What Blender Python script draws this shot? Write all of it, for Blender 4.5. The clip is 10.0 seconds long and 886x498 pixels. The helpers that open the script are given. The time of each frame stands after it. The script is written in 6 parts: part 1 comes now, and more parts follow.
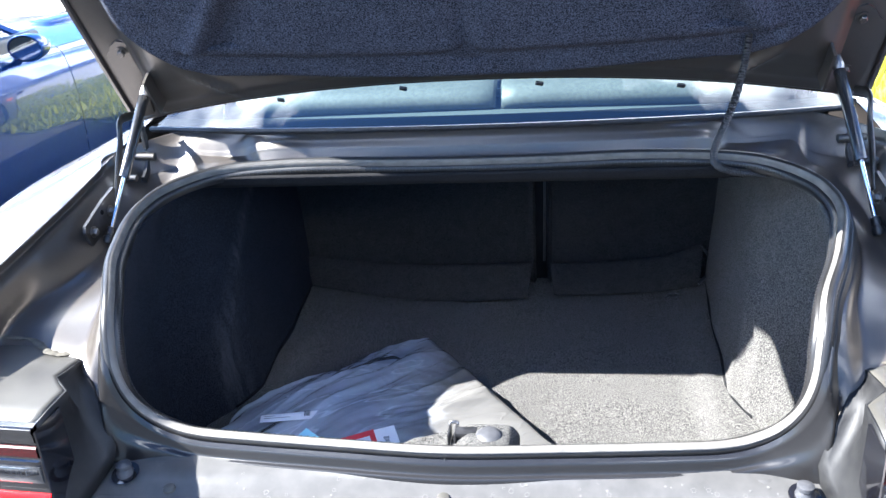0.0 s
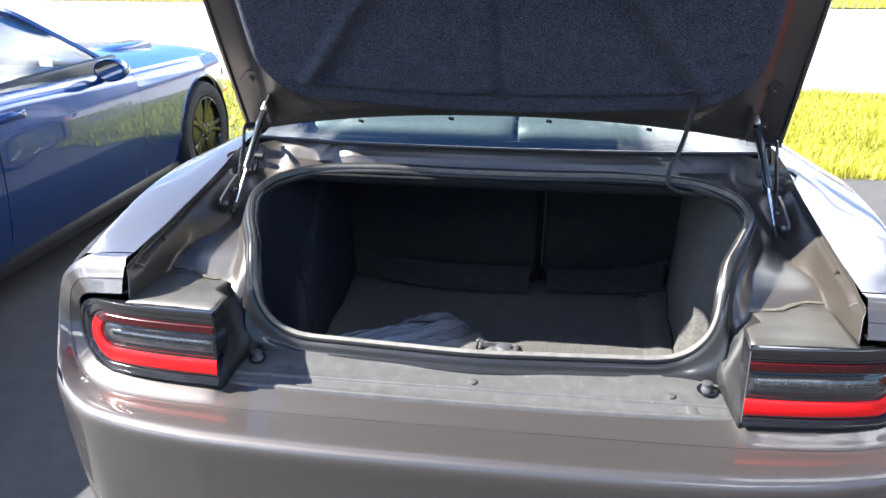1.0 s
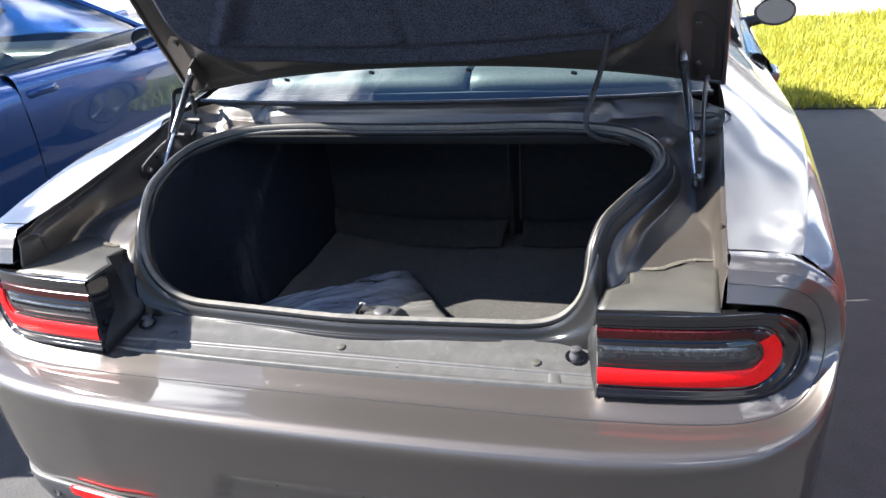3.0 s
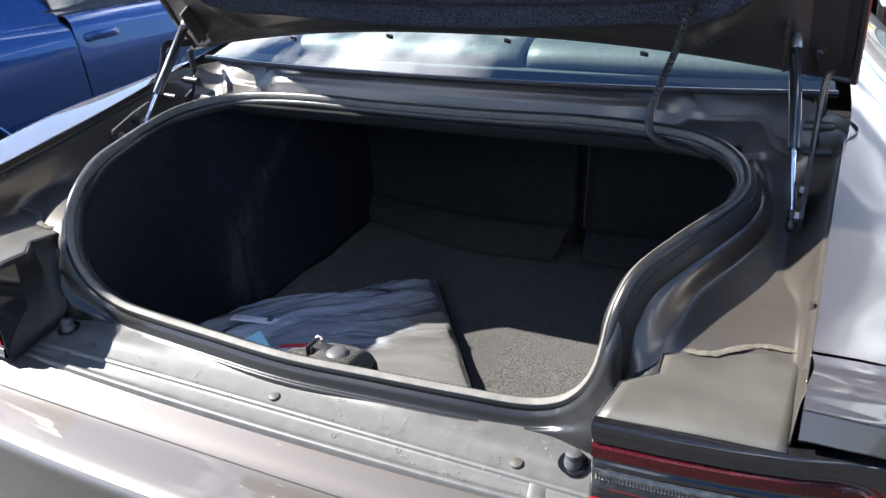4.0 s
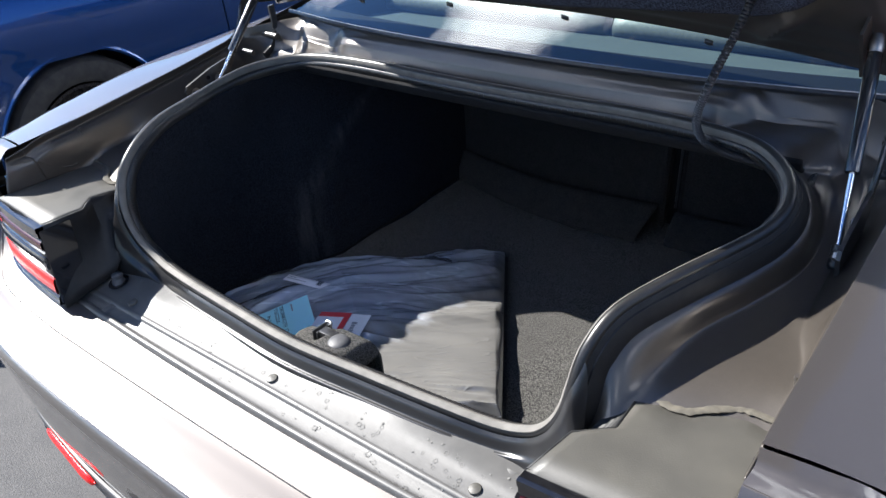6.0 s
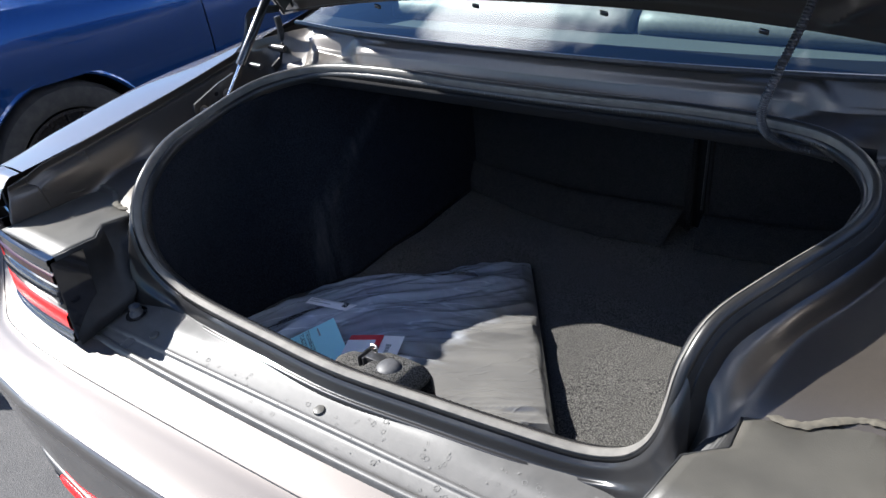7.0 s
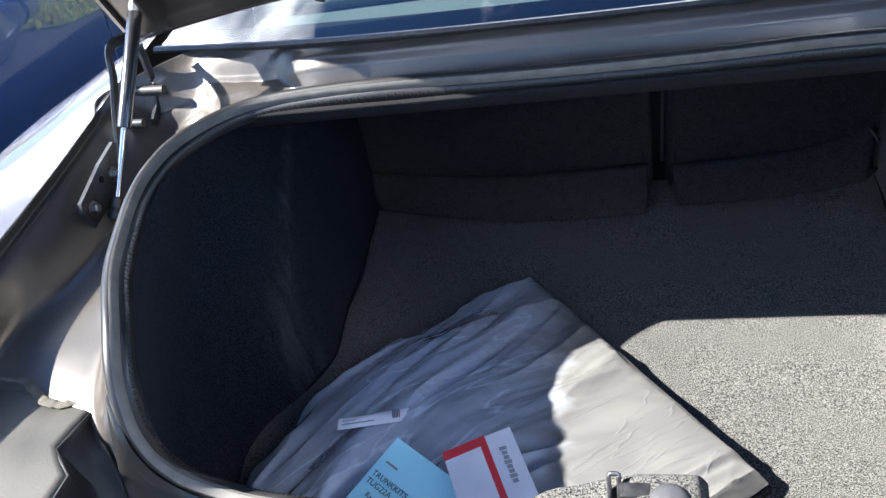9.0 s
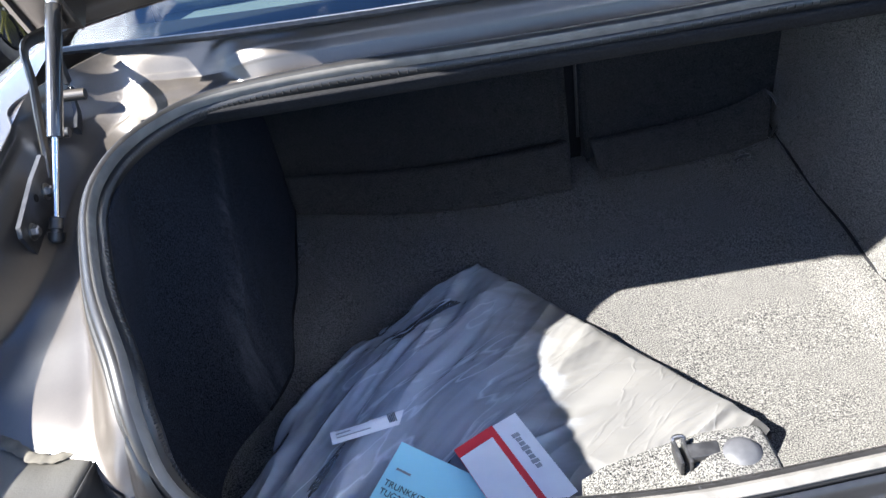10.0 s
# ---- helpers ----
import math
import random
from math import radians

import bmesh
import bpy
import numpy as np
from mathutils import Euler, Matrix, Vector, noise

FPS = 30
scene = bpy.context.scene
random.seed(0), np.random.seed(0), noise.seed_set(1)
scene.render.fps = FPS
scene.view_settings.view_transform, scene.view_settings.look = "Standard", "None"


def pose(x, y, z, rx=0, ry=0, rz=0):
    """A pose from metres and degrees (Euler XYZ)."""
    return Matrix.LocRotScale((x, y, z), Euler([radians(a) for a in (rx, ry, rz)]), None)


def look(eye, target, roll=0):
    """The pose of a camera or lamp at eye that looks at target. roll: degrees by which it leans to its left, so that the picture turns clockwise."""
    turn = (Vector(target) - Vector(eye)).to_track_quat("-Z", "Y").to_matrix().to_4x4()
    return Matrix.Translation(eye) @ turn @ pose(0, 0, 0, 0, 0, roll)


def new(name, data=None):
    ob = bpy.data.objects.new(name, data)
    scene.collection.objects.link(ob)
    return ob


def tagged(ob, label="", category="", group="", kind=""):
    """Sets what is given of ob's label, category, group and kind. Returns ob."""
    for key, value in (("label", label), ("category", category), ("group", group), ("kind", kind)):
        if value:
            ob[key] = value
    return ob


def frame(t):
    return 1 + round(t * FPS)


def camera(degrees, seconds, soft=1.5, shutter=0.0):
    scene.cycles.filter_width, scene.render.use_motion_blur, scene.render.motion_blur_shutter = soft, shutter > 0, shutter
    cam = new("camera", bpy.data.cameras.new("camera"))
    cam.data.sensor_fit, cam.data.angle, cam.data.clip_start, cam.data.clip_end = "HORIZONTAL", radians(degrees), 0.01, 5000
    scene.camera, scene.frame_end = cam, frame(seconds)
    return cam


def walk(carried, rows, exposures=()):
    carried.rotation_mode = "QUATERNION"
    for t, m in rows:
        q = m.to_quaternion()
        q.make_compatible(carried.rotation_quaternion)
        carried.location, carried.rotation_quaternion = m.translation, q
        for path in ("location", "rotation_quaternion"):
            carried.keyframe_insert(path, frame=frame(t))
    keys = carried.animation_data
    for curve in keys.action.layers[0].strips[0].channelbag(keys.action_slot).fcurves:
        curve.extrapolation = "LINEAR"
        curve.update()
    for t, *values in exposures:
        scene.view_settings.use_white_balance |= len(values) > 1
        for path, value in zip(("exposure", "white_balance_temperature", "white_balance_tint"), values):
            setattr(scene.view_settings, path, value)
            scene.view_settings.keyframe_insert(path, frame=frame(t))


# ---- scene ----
cam = camera(57.6, 10.0)
PATH = [
    (0, (0.166, -0.903, 1.544), (-0.12, 0.925, 0.785), -3.9),
    (0.5, (0.171, -1.219, 1.577), (-0.132, 0.617, 0.845), -2.0),
    (1, (0.15, -1.539, 1.618), (-0.113, 0.335, 0.969), 0.3),
    (1.5, (0.254, -1.739, 1.63), (0.006, 0.162, 1.061), -1.8),
    (2, (0.402, -1.82, 1.608), (0.11, 0.058, 0.985), -6.8),
    (2.2, (0.443, -1.768, 1.6), (0.13, 0.088, 0.924), -7.4),
    (3.3, (0.762, -1.177, 1.589), (0.072, 0.535, 0.818), -3.9),
    (3.5, (0.78, -1.07, 1.569), (0.037, 0.616, 0.792), -3.8),
    (4, (0.751, -0.831, 1.511), (-0.093, 0.791, 0.7), -2.7),
    (4.5, (0.76, -0.714, 1.557), (-0.137, 0.841, 0.675), -1.7),
    (5, (0.872, -0.615, 1.579), (-0.116, 0.858, 0.655), -2.2),
    (5.5, (0.935, -0.596, 1.581), (-0.149, 0.791, 0.632), -3.0),
    (6, (0.916, -0.604, 1.586), (-0.235, 0.719, 0.623), -3.9),
    (6.2, (0.91, -0.604, 1.579), (-0.262, 0.7, 0.618), -4.3),
    (7.3, (0.67, -0.646, 1.546), (-0.356, 0.798, 0.618), -7.1),
    (7.5, (0.591, -0.675, 1.553), (-0.328, 0.83, 0.609), -7.5),
    (8, (0.41, -0.661, 1.53), (-0.321, 0.931, 0.564), -5.9),
    (8.5, (0.209, -0.534, 1.543), (-0.386, 1.082, 0.526), -5.6),
    (9, (0.025, -0.47, 1.519), (-0.413, 1.165, 0.453), -11.0),
    (9.5, (-0.176, -0.463, 1.507), (-0.407, 1.191, 0.406), -11.0),
    (10, (-0.192, -0.445, 1.498), (-0.239, 1.215, 0.382), -10.0),
]
# the car stands nose-down on a slight slope: its own axes against the level ground
CAR_AXES = pose(0, 0, -0.05, -2.18, 0, 0)
EXPOSURES = ((0.0, 3.2, 5950, 10), (0.5, 2.82, 6100, 10), (1.0, 2.58, 6300, 10), (1.3, 2.34, 6350, 10), (2.0, 1.92, 6500, 10), (3.5, 2.45, 6400, 10), (4.5, 2.04, 6300, 10), (6.0, 1.98, 6250, 10), (7.5, 1.81, 6200, 10), (8.0, 1.94, 6200, 10), (8.6, 2.38, 6200, 10), (9.2, 2.92, 6250, 10), (10.0, 3.1, 6250, 10))
walk(cam, [(t, CAR_AXES @ look(eye, target, roll)) for t, eye, target, roll in PATH], EXPOSURES)

# ---- light ----
SUN_TO = (CAR_AXES.to_3x3() @ Vector((-1.11, -0.29, 1.0))).normalized()
sun_data = bpy.data.lights.new("sun", "SUN")
sun_data.energy, sun_data.angle, sun_data.color = 5.0, radians(0.55), (1.0, 0.955, 0.88)
sun_lamp = new("sun", sun_data)
sun_lamp.matrix_world = look(SUN_TO * 40, (0, 0, 0))

sky_world = bpy.data.worlds.new("sky")
scene.world = sky_world
sky_world.use_nodes = True
wn, wl = sky_world.node_tree.nodes, sky_world.node_tree.links
wn.clear()
w_out, w_bg, w_sky = wn.new("ShaderNodeOutputWorld"), wn.new("ShaderNodeBackground"), wn.new("ShaderNodeTexSky")
w_sky.sky_type, w_sky.sun_disc = "NISHITA", False
w_sky.sun_elevation = math.asin(SUN_TO.z)
w_sky.dust_density, w_sky.ozone_density = 0.2, 6.0
w_sky.sun_rotation = math.atan2(SUN_TO.x, SUN_TO.y)
w_co, w_noise, w_ramp, w_mix = wn.new("ShaderNodeTexCoord"), wn.new("ShaderNodeTexNoise"), wn.new("ShaderNodeValToRGB"), wn.new("ShaderNodeMix")
w_map = wn.new("ShaderNodeMapping")
w_map.inputs["Scale"].default_value = (1.0, 1.0, 2.0)
w_map.inputs["Location"].default_value = (-5.62, 2.81, -3.15)
w_noise.inputs["Scale"].default_value, w_noise.inputs["Detail"].default_value, w_noise.inputs["Roughness"].default_value = 2.3, 9.0, 0.56
w_ramp.color_ramp.elements[0].position, w_ramp.color_ramp.elements[1].position = 0.565, 0.67
w_mix.data_type = "RGBA"
w_mix.inputs["B"].default_value = (38.0, 38.8, 40.0, 1)
wl.new(w_co.outputs["Generated"], w_map.inputs["Vector"])
wl.new(w_map.outputs["Vector"], w_noise.inputs["Vector"])
wl.new(w_noise.outputs["Fac"], w_ramp.inputs["Fac"])
wl.new(w_ramp.outputs["Color"], w_mix.inputs["Factor"])
w_deep = wn.new("ShaderNodeMix")
w_deep.data_type, w_deep.blend_type = "RGBA", "MULTIPLY"
w_deep.inputs["Factor"].default_value, w_deep.inputs["B"].default_value = 1.0, (0.78, 0.97, 1.18, 1)
wl.new(w_sky.outputs["Color"], w_deep.inputs["A"])
wl.new(w_deep.outputs["Result"], w_mix.inputs["A"])
wl.new(w_mix.outputs["Result"], w_bg.inputs["Color"])
w_bg.inputs["Strength"].default_value = 0.046
wl.new(w_bg.outputs["Background"], w_out.inputs["Surface"])


# ---- materials ----
def material(name, base, rough=0.5, metal=0.0, coat=0.0, second=None, scale=60.0, amount=0.5, bump=0.0, bump_scale=None, fine=0.0, blotch=0.45, **more):
    """A principled surface with two scales of mottling between two colours and a noise relief."""
    m = bpy.data.materials.new(name)
    m.use_nodes = True
    n, k = m.node_tree.nodes, m.node_tree.links
    b = n["Principled BSDF"]
    b.inputs["Base Color"].default_value = (*base, 1)
    b.inputs["Roughness"].default_value, b.inputs["Metallic"].default_value = rough, metal
    b.inputs["Coat Weight"].default_value, b.inputs["Coat Roughness"].default_value = coat, 0.04
    for key, value in more.items():
        b.inputs[key.replace("_", " ")].default_value = value
    co = n.new("ShaderNodeTexCoord")
    if second:
        a, c = n.new("ShaderNodeTexNoise"), n.new("ShaderNodeTexNoise")
        a.inputs["Scale"].default_value, a.inputs["Detail"].default_value = scale, 3.0
        c.inputs["Scale"].default_value, c.inputs["Detail"].default_value = scale * 0.06 + 1.0, 5.0
        add, ramp, mix = n.new("ShaderNodeMath"), n.new("ShaderNodeValToRGB"), n.new("ShaderNodeMix")
        add.operation = "MULTIPLY_ADD"
        add.inputs[1].default_value = blotch
        k.new(co.outputs["Object"], a.inputs["Vector"]), k.new(co.outputs["Object"], c.inputs["Vector"])
        k.new(c.outputs["Fac"], add.inputs[0]), k.new(a.outputs["Fac"], add.inputs[2])
        ramp.color_ramp.elements[0].position, ramp.color_ramp.elements[1].position = 0.5 + blotch * 0.5 - amount * 0.3, 0.5 + blotch * 0.5 + amount * 0.3
        k.new(add.outputs["Value"], ramp.inputs["Fac"])
        mix.data_type = "RGBA"
        mix.inputs["A"].default_value, mix.inputs["B"].default_value = (*base, 1), (*second, 1)
        k.new(ramp.outputs["Color"], mix.inputs["Factor"])
        k.new(mix.outputs["Result"], b.inputs["Base Color"])
    if bump:
        d, e = n.new("ShaderNodeTexNoise"), n.new("ShaderNodeBump")
        d.inputs["Scale"].default_value, d.inputs["Detail"].default_value = bump_scale or scale, 4.0
        e.inputs["Strength"].default_value, e.inputs["Distance"].default_value = bump, fine or 0.002
        k.new(co.outputs["Object"], d.inputs["Vector"]), k.new(d.outputs["Fac"], e.inputs["Height"])
        k.new(e.outputs["Normal"], b.inputs["Normal"])
    return m


GREY_PAINT = material("grey_paint", (0.018, 0.0158, 0.0148), 0.45, 0.0, 1.0, (0.026, 0.0230, 0.0216), 2400, 0.8, blotch=0.08, Coat_Roughness=0.03, Coat_IOR=1.52, Specular_IOR_Level=0.95, Specular_Tint=(1.0, 0.90, 0.84, 1.0))
INNER_PAINT = material("inner_paint", (0.050, 0.043, 0.037), 0.36, 0.45, 0.3, (0.070, 0.060, 0.051), 1400, 0.7, bump=0.03, bump_scale=12, fine=0.004, blotch=0.25, Coat_Roughness=0.2, Coat_IOR=1.5, Specular_IOR_Level=0.85)
BLUE_PAINT = material("blue_paint", (0.003, 0.042, 0.170), 0.27, 0.6, 1.0, (0.005, 0.050, 0.195), 1600, 0.6, blotch=0.1, Coat_IOR=1.55, Coat_Roughness=0.02)
RED_PAINT = material("red_paint", (0.17, 0.028, 0.014), 0.35, 0.5, 0.8, (0.20, 0.034, 0.018), 900, 0.6)
SILL_PAINT = material("sill_paint", (0.010, 0.0098, 0.0105), 0.30, 0.0, 0.35, (0.016, 0.0155, 0.016), 1400, 0.7, blotch=0.25, Coat_Roughness=0.06, Specular_IOR_Level=0.3)
LEDGE = material("ledge_plastic", (0.050, 0.049, 0.048), 0.44, 0.0, 0.0, (0.070, 0.068, 0.066), 40, 0.7, bump=0.04, bump_scale=500, Specular_IOR_Level=0.45)
VALANCE = material("valance_plastic", (0.035, 0.036, 0.04), 0.55, 0, 0, (0.05, 0.05, 0.054), 80, 0.5, bump=0.1, bump_scale=900)
COVER = material("cover_plastic", (0.036, 0.034, 0.030), 0.50, 0, 0, (0.066, 0.062, 0.053), 11, 0.8, bump=0.12, bump_scale=400)
RUBBER = material("seal_rubber", (0.009, 0.009, 0.009), 0.36, 0, 0, (0.018, 0.017, 0.017), 30, 0.8, bump=0.05, bump_scale=300, Specular_IOR_Level=0.45)
# dusty rubber, its colour paled further to stand for the sun's sheen
CREST = material("dusty_lit_crest", (0.135, 0.127, 0.116), 0.7, 0, 0, (0.080, 0.076, 0.070), 40, 0.8, bump=0.05, bump_scale=300, Specular_IOR_Level=0.3)
SKIRT = material("skirt_rubber", (0.008, 0.008, 0.009), 0.55, 0, 0, (0.016, 0.016, 0.016), 60, 0.8, bump=0.1, bump_scale=300, Specular_IOR_Level=0.3)
SPOT = material("dried_water", (0.115, 0.113, 0.108), 0.8)
BLACK = material("black_plastic", (0.012, 0.012, 0.013), 0.35, 0, 0, (0.03, 0.03, 0.032), 90, 0.6, bump=0.05, bump_scale=500)
SATIN_BLACK = material("satin_black", (0.005, 0.005, 0.006), 0.12, 0, 0.5, (0.009, 0.009, 0.010), 120, 0.6, Specular_IOR_Level=0.6)
GLOSS_BLACK = material("gloss_black", (0.006, 0.006, 0.008), 0.08, 0, 1.0)
CARPET = material("carpet", (0.012, 0.0123, 0.0130), 0.95, 0, 0, (0.148, 0.143, 0.133), 520, 0.42, bump=0.9, bump_scale=700, fine=0.003, blotch=0.05, Diffuse_Roughness=1.0, Specular_IOR_Level=0.06)
# side liner's carpet, darkened for the shade on the left wall
SHADED_LINER = material("shaded_liner", (0.0055, 0.0064, 0.0092), 0.95, 0, 0, (0.025, 0.028, 0.0365), 390, 0.5, bump=0.8, bump_scale=480, fine=0.003, blotch=0.08, Diffuse_Roughness=1.0, Specular_IOR_Level=0.06)
# pale brushed streaks down the liner, with the ridge's catch of light painted in
ln, lk = SHADED_LINER.node_tree.nodes, SHADED_LINER.node_tree.links
rub_lit_co, rub_lit_map, rub_lit_noise, rub_lit_ramp, rub_lit_xyz, rub_lit_off, rub_lit_abs, rub_lit_band, rub_lit_fac, rub_lit_mix = (ln.new("ShaderNode" + k) for k in ("TexCoord", "Mapping", "TexNoise", "ValToRGB", "SeparateXYZ", "Math", "Math", "MapRange", "Math", "Mix"))
rub_lit_map.inputs["Scale"].default_value = (9.0, 9.0, 1.3)
rub_lit_noise.inputs["Scale"].default_value, rub_lit_noise.inputs["Detail"].default_value, rub_lit_noise.inputs["Roughness"].default_value = 3.0, 8.0, 0.7
rub_lit_ramp.color_ramp.elements[0].position, rub_lit_ramp.color_ramp.elements[1].position = 0.40, 0.80
rub_lit_off.operation, rub_lit_abs.operation, rub_lit_fac.operation = "SUBTRACT", "ABSOLUTE", "MULTIPLY"
rub_lit_low, rub_lit_pos, rub_lit_sq, rub_lit_line = (ln.new("ShaderNodeMath") for k in range(4))
rub_lit_low.operation, rub_lit_pos.operation, rub_lit_sq.operation, rub_lit_line.operation = "SUBTRACT", "MAXIMUM", "POWER", "MULTIPLY_ADD"
rub_lit_low.inputs[1].default_value, rub_lit_pos.inputs[1].default_value, rub_lit_sq.inputs[1].default_value = 0.66, 0.0, 2.0
rub_lit_line.inputs[1].default_value, rub_lit_line.inputs[2].default_value = 4.2, 0.575
lk.new(rub_lit_xyz.outputs["Z"], rub_lit_low.inputs[0]), lk.new(rub_lit_low.outputs["Value"], rub_lit_pos.inputs[0]), lk.new(rub_lit_pos.outputs["Value"], rub_lit_sq.inputs[0])
lk.new(rub_lit_sq.outputs["Value"], rub_lit_line.inputs[0]), lk.new(rub_lit_line.outputs["Value"], rub_lit_off.inputs[1])
rub_lit_band.inputs["From Min"].default_value, rub_lit_band.inputs["From Max"].default_value = 0.055, 0.0
rub_lit_mix.data_type = "RGBA"
rub_lit_mix.inputs["B"].default_value = (0.075, 0.078, 0.086, 1)
lk.new(rub_lit_co.outputs["Object"], rub_lit_map.inputs["Vector"])
lk.new(rub_lit_co.outputs["Object"], rub_lit_xyz.inputs["Vector"])
lk.new(rub_lit_map.outputs["Vector"], rub_lit_noise.inputs["Vector"])
lk.new(rub_lit_noise.outputs["Fac"], rub_lit_ramp.inputs["Fac"])
lk.new(rub_lit_xyz.outputs["Y"], rub_lit_off.inputs[0])
lk.new(rub_lit_off.outputs["Value"], rub_lit_abs.inputs[0])
lk.new(rub_lit_abs.outputs["Value"], rub_lit_band.inputs["Value"])
lk.new(rub_lit_band.outputs["Result"], rub_lit_fac.inputs[0])
lk.new(rub_lit_ramp.outputs["Color"], rub_lit_fac.inputs[1])
lk.new(ln["Principled BSDF"].inputs["Base Color"].links[0].from_socket, rub_lit_mix.inputs["A"])
lk.new(rub_lit_fac.outputs["Value"], rub_lit_mix.inputs["Factor"])
lk.new(rub_lit_mix.outputs["Result"], ln["Principled BSDF"].inputs["Base Color"])
# trunk carpet again, darkened for the shade on the seat backs
SEAT_SHADED = material("seat_back_shaded", (0.008, 0.0085, 0.0095), 0.95, 0, 0, (0.050, 0.049, 0.048), 600, 0.5, bump=0.8, bump_scale=700, fine=0.003, blotch=0.12, Diffuse_Roughness=1.0, Specular_IOR_Level=0.06)
# carpet of the flaps, darkened for shade a step less
FLAP_SHADED = material("flap_shaded", (0.010, 0.0105, 0.0115), 0.95, 0, 0, (0.066, 0.064, 0.062), 600, 0.5, bump=0.8, bump_scale=700, fine=0.003, blotch=0.12, Diffuse_Roughness=1.0, Specular_IOR_Level=0.06)
FELT = material("lid_felt", (0.008, 0.0095, 0.015), 0.95, 0, 0, (0.075, 0.082, 0.110), 400, 0.42, bump=0.8, bump_scale=500, fine=0.003, blotch=0.1, Specular_IOR_Level=0.15)
CHROME = material("chrome", (0.7, 0.7, 0.72), 0.12, 1.0)
STEEL = material("zinc_steel", (0.35, 0.34, 0.33), 0.35, 1.0, 0, (0.2, 0.19, 0.18), 60, 0.6)
STRUT = material("strut_paint", (0.055, 0.056, 0.058), 0.24, 0.75, 0.6, (0.07, 0.07, 0.072), 80, 0.5)
HINGE_STEEL = material("hinge_steel", (0.06, 0.059, 0.057), 0.34, 0.9, 0, (0.10, 0.097, 0.094), 60, 0.6)
RIM_DARK = material("dark_rim", (0.006, 0.006, 0.0065), 0.22, 0.0, 0.0, (0.011, 0.011, 0.012), 60, 0.5, Specular_IOR_Level=0.3)
HUB_DARK = material("hub_shadow_black", (0.006, 0.006, 0.0065), 0.8, 0, 0, (0.012, 0.012, 0.012), 60, 0.5, Specular_IOR_Level=0.1)
RIM_GREY = material("grey_rim", (0.085, 0.085, 0.09), 0.35, 0.85, 0.4, (0.11, 0.11, 0.115), 60, 0.5)
RIM_BRIGHT = material("bright_rim", (0.55, 0.55, 0.56), 0.25, 1.0, 0.5, (0.4, 0.4, 0.41), 60, 0.5)
TYRE = material("tyre_rubber", (0.018, 0.018, 0.019), 0.75, 0, 0, (0.04, 0.038, 0.035), 30, 0.7, bump=0.3, bump_scale=120)
RED_LENS = material("red_lens", (0.80, 0.006, 0.008), 0.3, 0, 0.1, (0.70, 0.005, 0.006), 200, 0.5, Specular_IOR_Level=0.25)
# the red lens again, its colour darkened for the ring's shaded upper half
SHADED_RED = material("shaded_red_lens", (0.036, 0.002, 0.003), 0.22, 0, 0.3, (0.026, 0.0015, 0.002), 200, 0.5, Specular_IOR_Level=0.25)
CLEAR_LENS = material("smoked_lens", (0.025, 0.027, 0.03), 0.12, 0.3, 1.0, (0.05, 0.052, 0.056), 120, 0.5)
AMBER = material("amber_lens", (0.8, 0.16, 0.02), 0.2, 0, 1.0)
SEAT = material("grey_leather", (0.06, 0.065, 0.065), 0.5, 0, 0, (0.085, 0.09, 0.09), 120, 0.5, bump=0.1, bump_scale=300)
SHELF = material("shelf_fabric", (0.028, 0.036, 0.039), 0.9, 0, 0, (0.042, 0.052, 0.055), 200, 0.5, bump=0.3, bump_scale=600)
BAG = material("bag_plastic", (0.165, 0.160, 0.151), 0.40, 0, 0.0, (0.130, 0.128, 0.126), 9, 0.9, bump=0.15, bump_scale=10, fine=0.008, Specular_IOR_Level=0.9, Coat_Roughness=0.10, Coat_IOR=1.6)
DUST = material("dust_line", (0.082, 0.073, 0.056), 0.9, 0, 0, (0.044, 0.040, 0.032), 90, 0.7)
# long fine creases run across the film
bag_nodes, bag_links = BAG.node_tree.nodes, BAG.node_tree.links
bag_map = bag_nodes.new("ShaderNodeMapping")
bag_map.inputs["Rotation"].default_value, bag_map.inputs["Scale"].default_value = (0, 0, -0.6), (0.55, 2.6, 1.0)
for link in list(bag_links):
    if link.to_node.type == "TEX_NOISE" and link.to_node.inputs["Scale"].default_value == 10.0:
        bag_links.new(link.from_socket, bag_map.inputs["Vector"])
        bag_links.new(bag_map.outputs["Vector"], link.to_node.inputs["Vector"])
        break
# crisp facets of crumpled film
facet, facet_bump, facet_bend, facet_add = (bag_nodes.new("ShaderNode" + k) for k in ("TexVoronoi", "Bump", "TexNoise", "VectorMath"))
facet.feature = "DISTANCE_TO_EDGE"
facet.inputs["Scale"].default_value, facet_bend.inputs["Scale"].default_value = 4.2, 2.0
facet_add.operation = "MULTIPLY_ADD"
facet_add.inputs[1].default_value = (0.9, 0.9, 0.9)
facet_bump.inputs["Strength"].default_value, facet_bump.inputs["Distance"].default_value = 0.18, 0.012
bag_links.new(bag_map.outputs["Vector"], facet_bend.inputs["Vector"])
bag_links.new(facet_bend.outputs["Color"], facet_add.inputs[0])
bag_links.new(bag_map.outputs["Vector"], facet_add.inputs[2])
bag_links.new(facet_add.outputs["Vector"], facet.inputs["Vector"])
bag_links.new(facet.outputs["Distance"], facet_bump.inputs["Height"])
bag_links.new(bag_nodes["Principled BSDF"].inputs["Normal"].links[0].from_socket, facet_bump.inputs["Normal"])
bag_links.new(facet_bump.outputs["Normal"], bag_nodes["Principled BSDF"].inputs["Normal"])
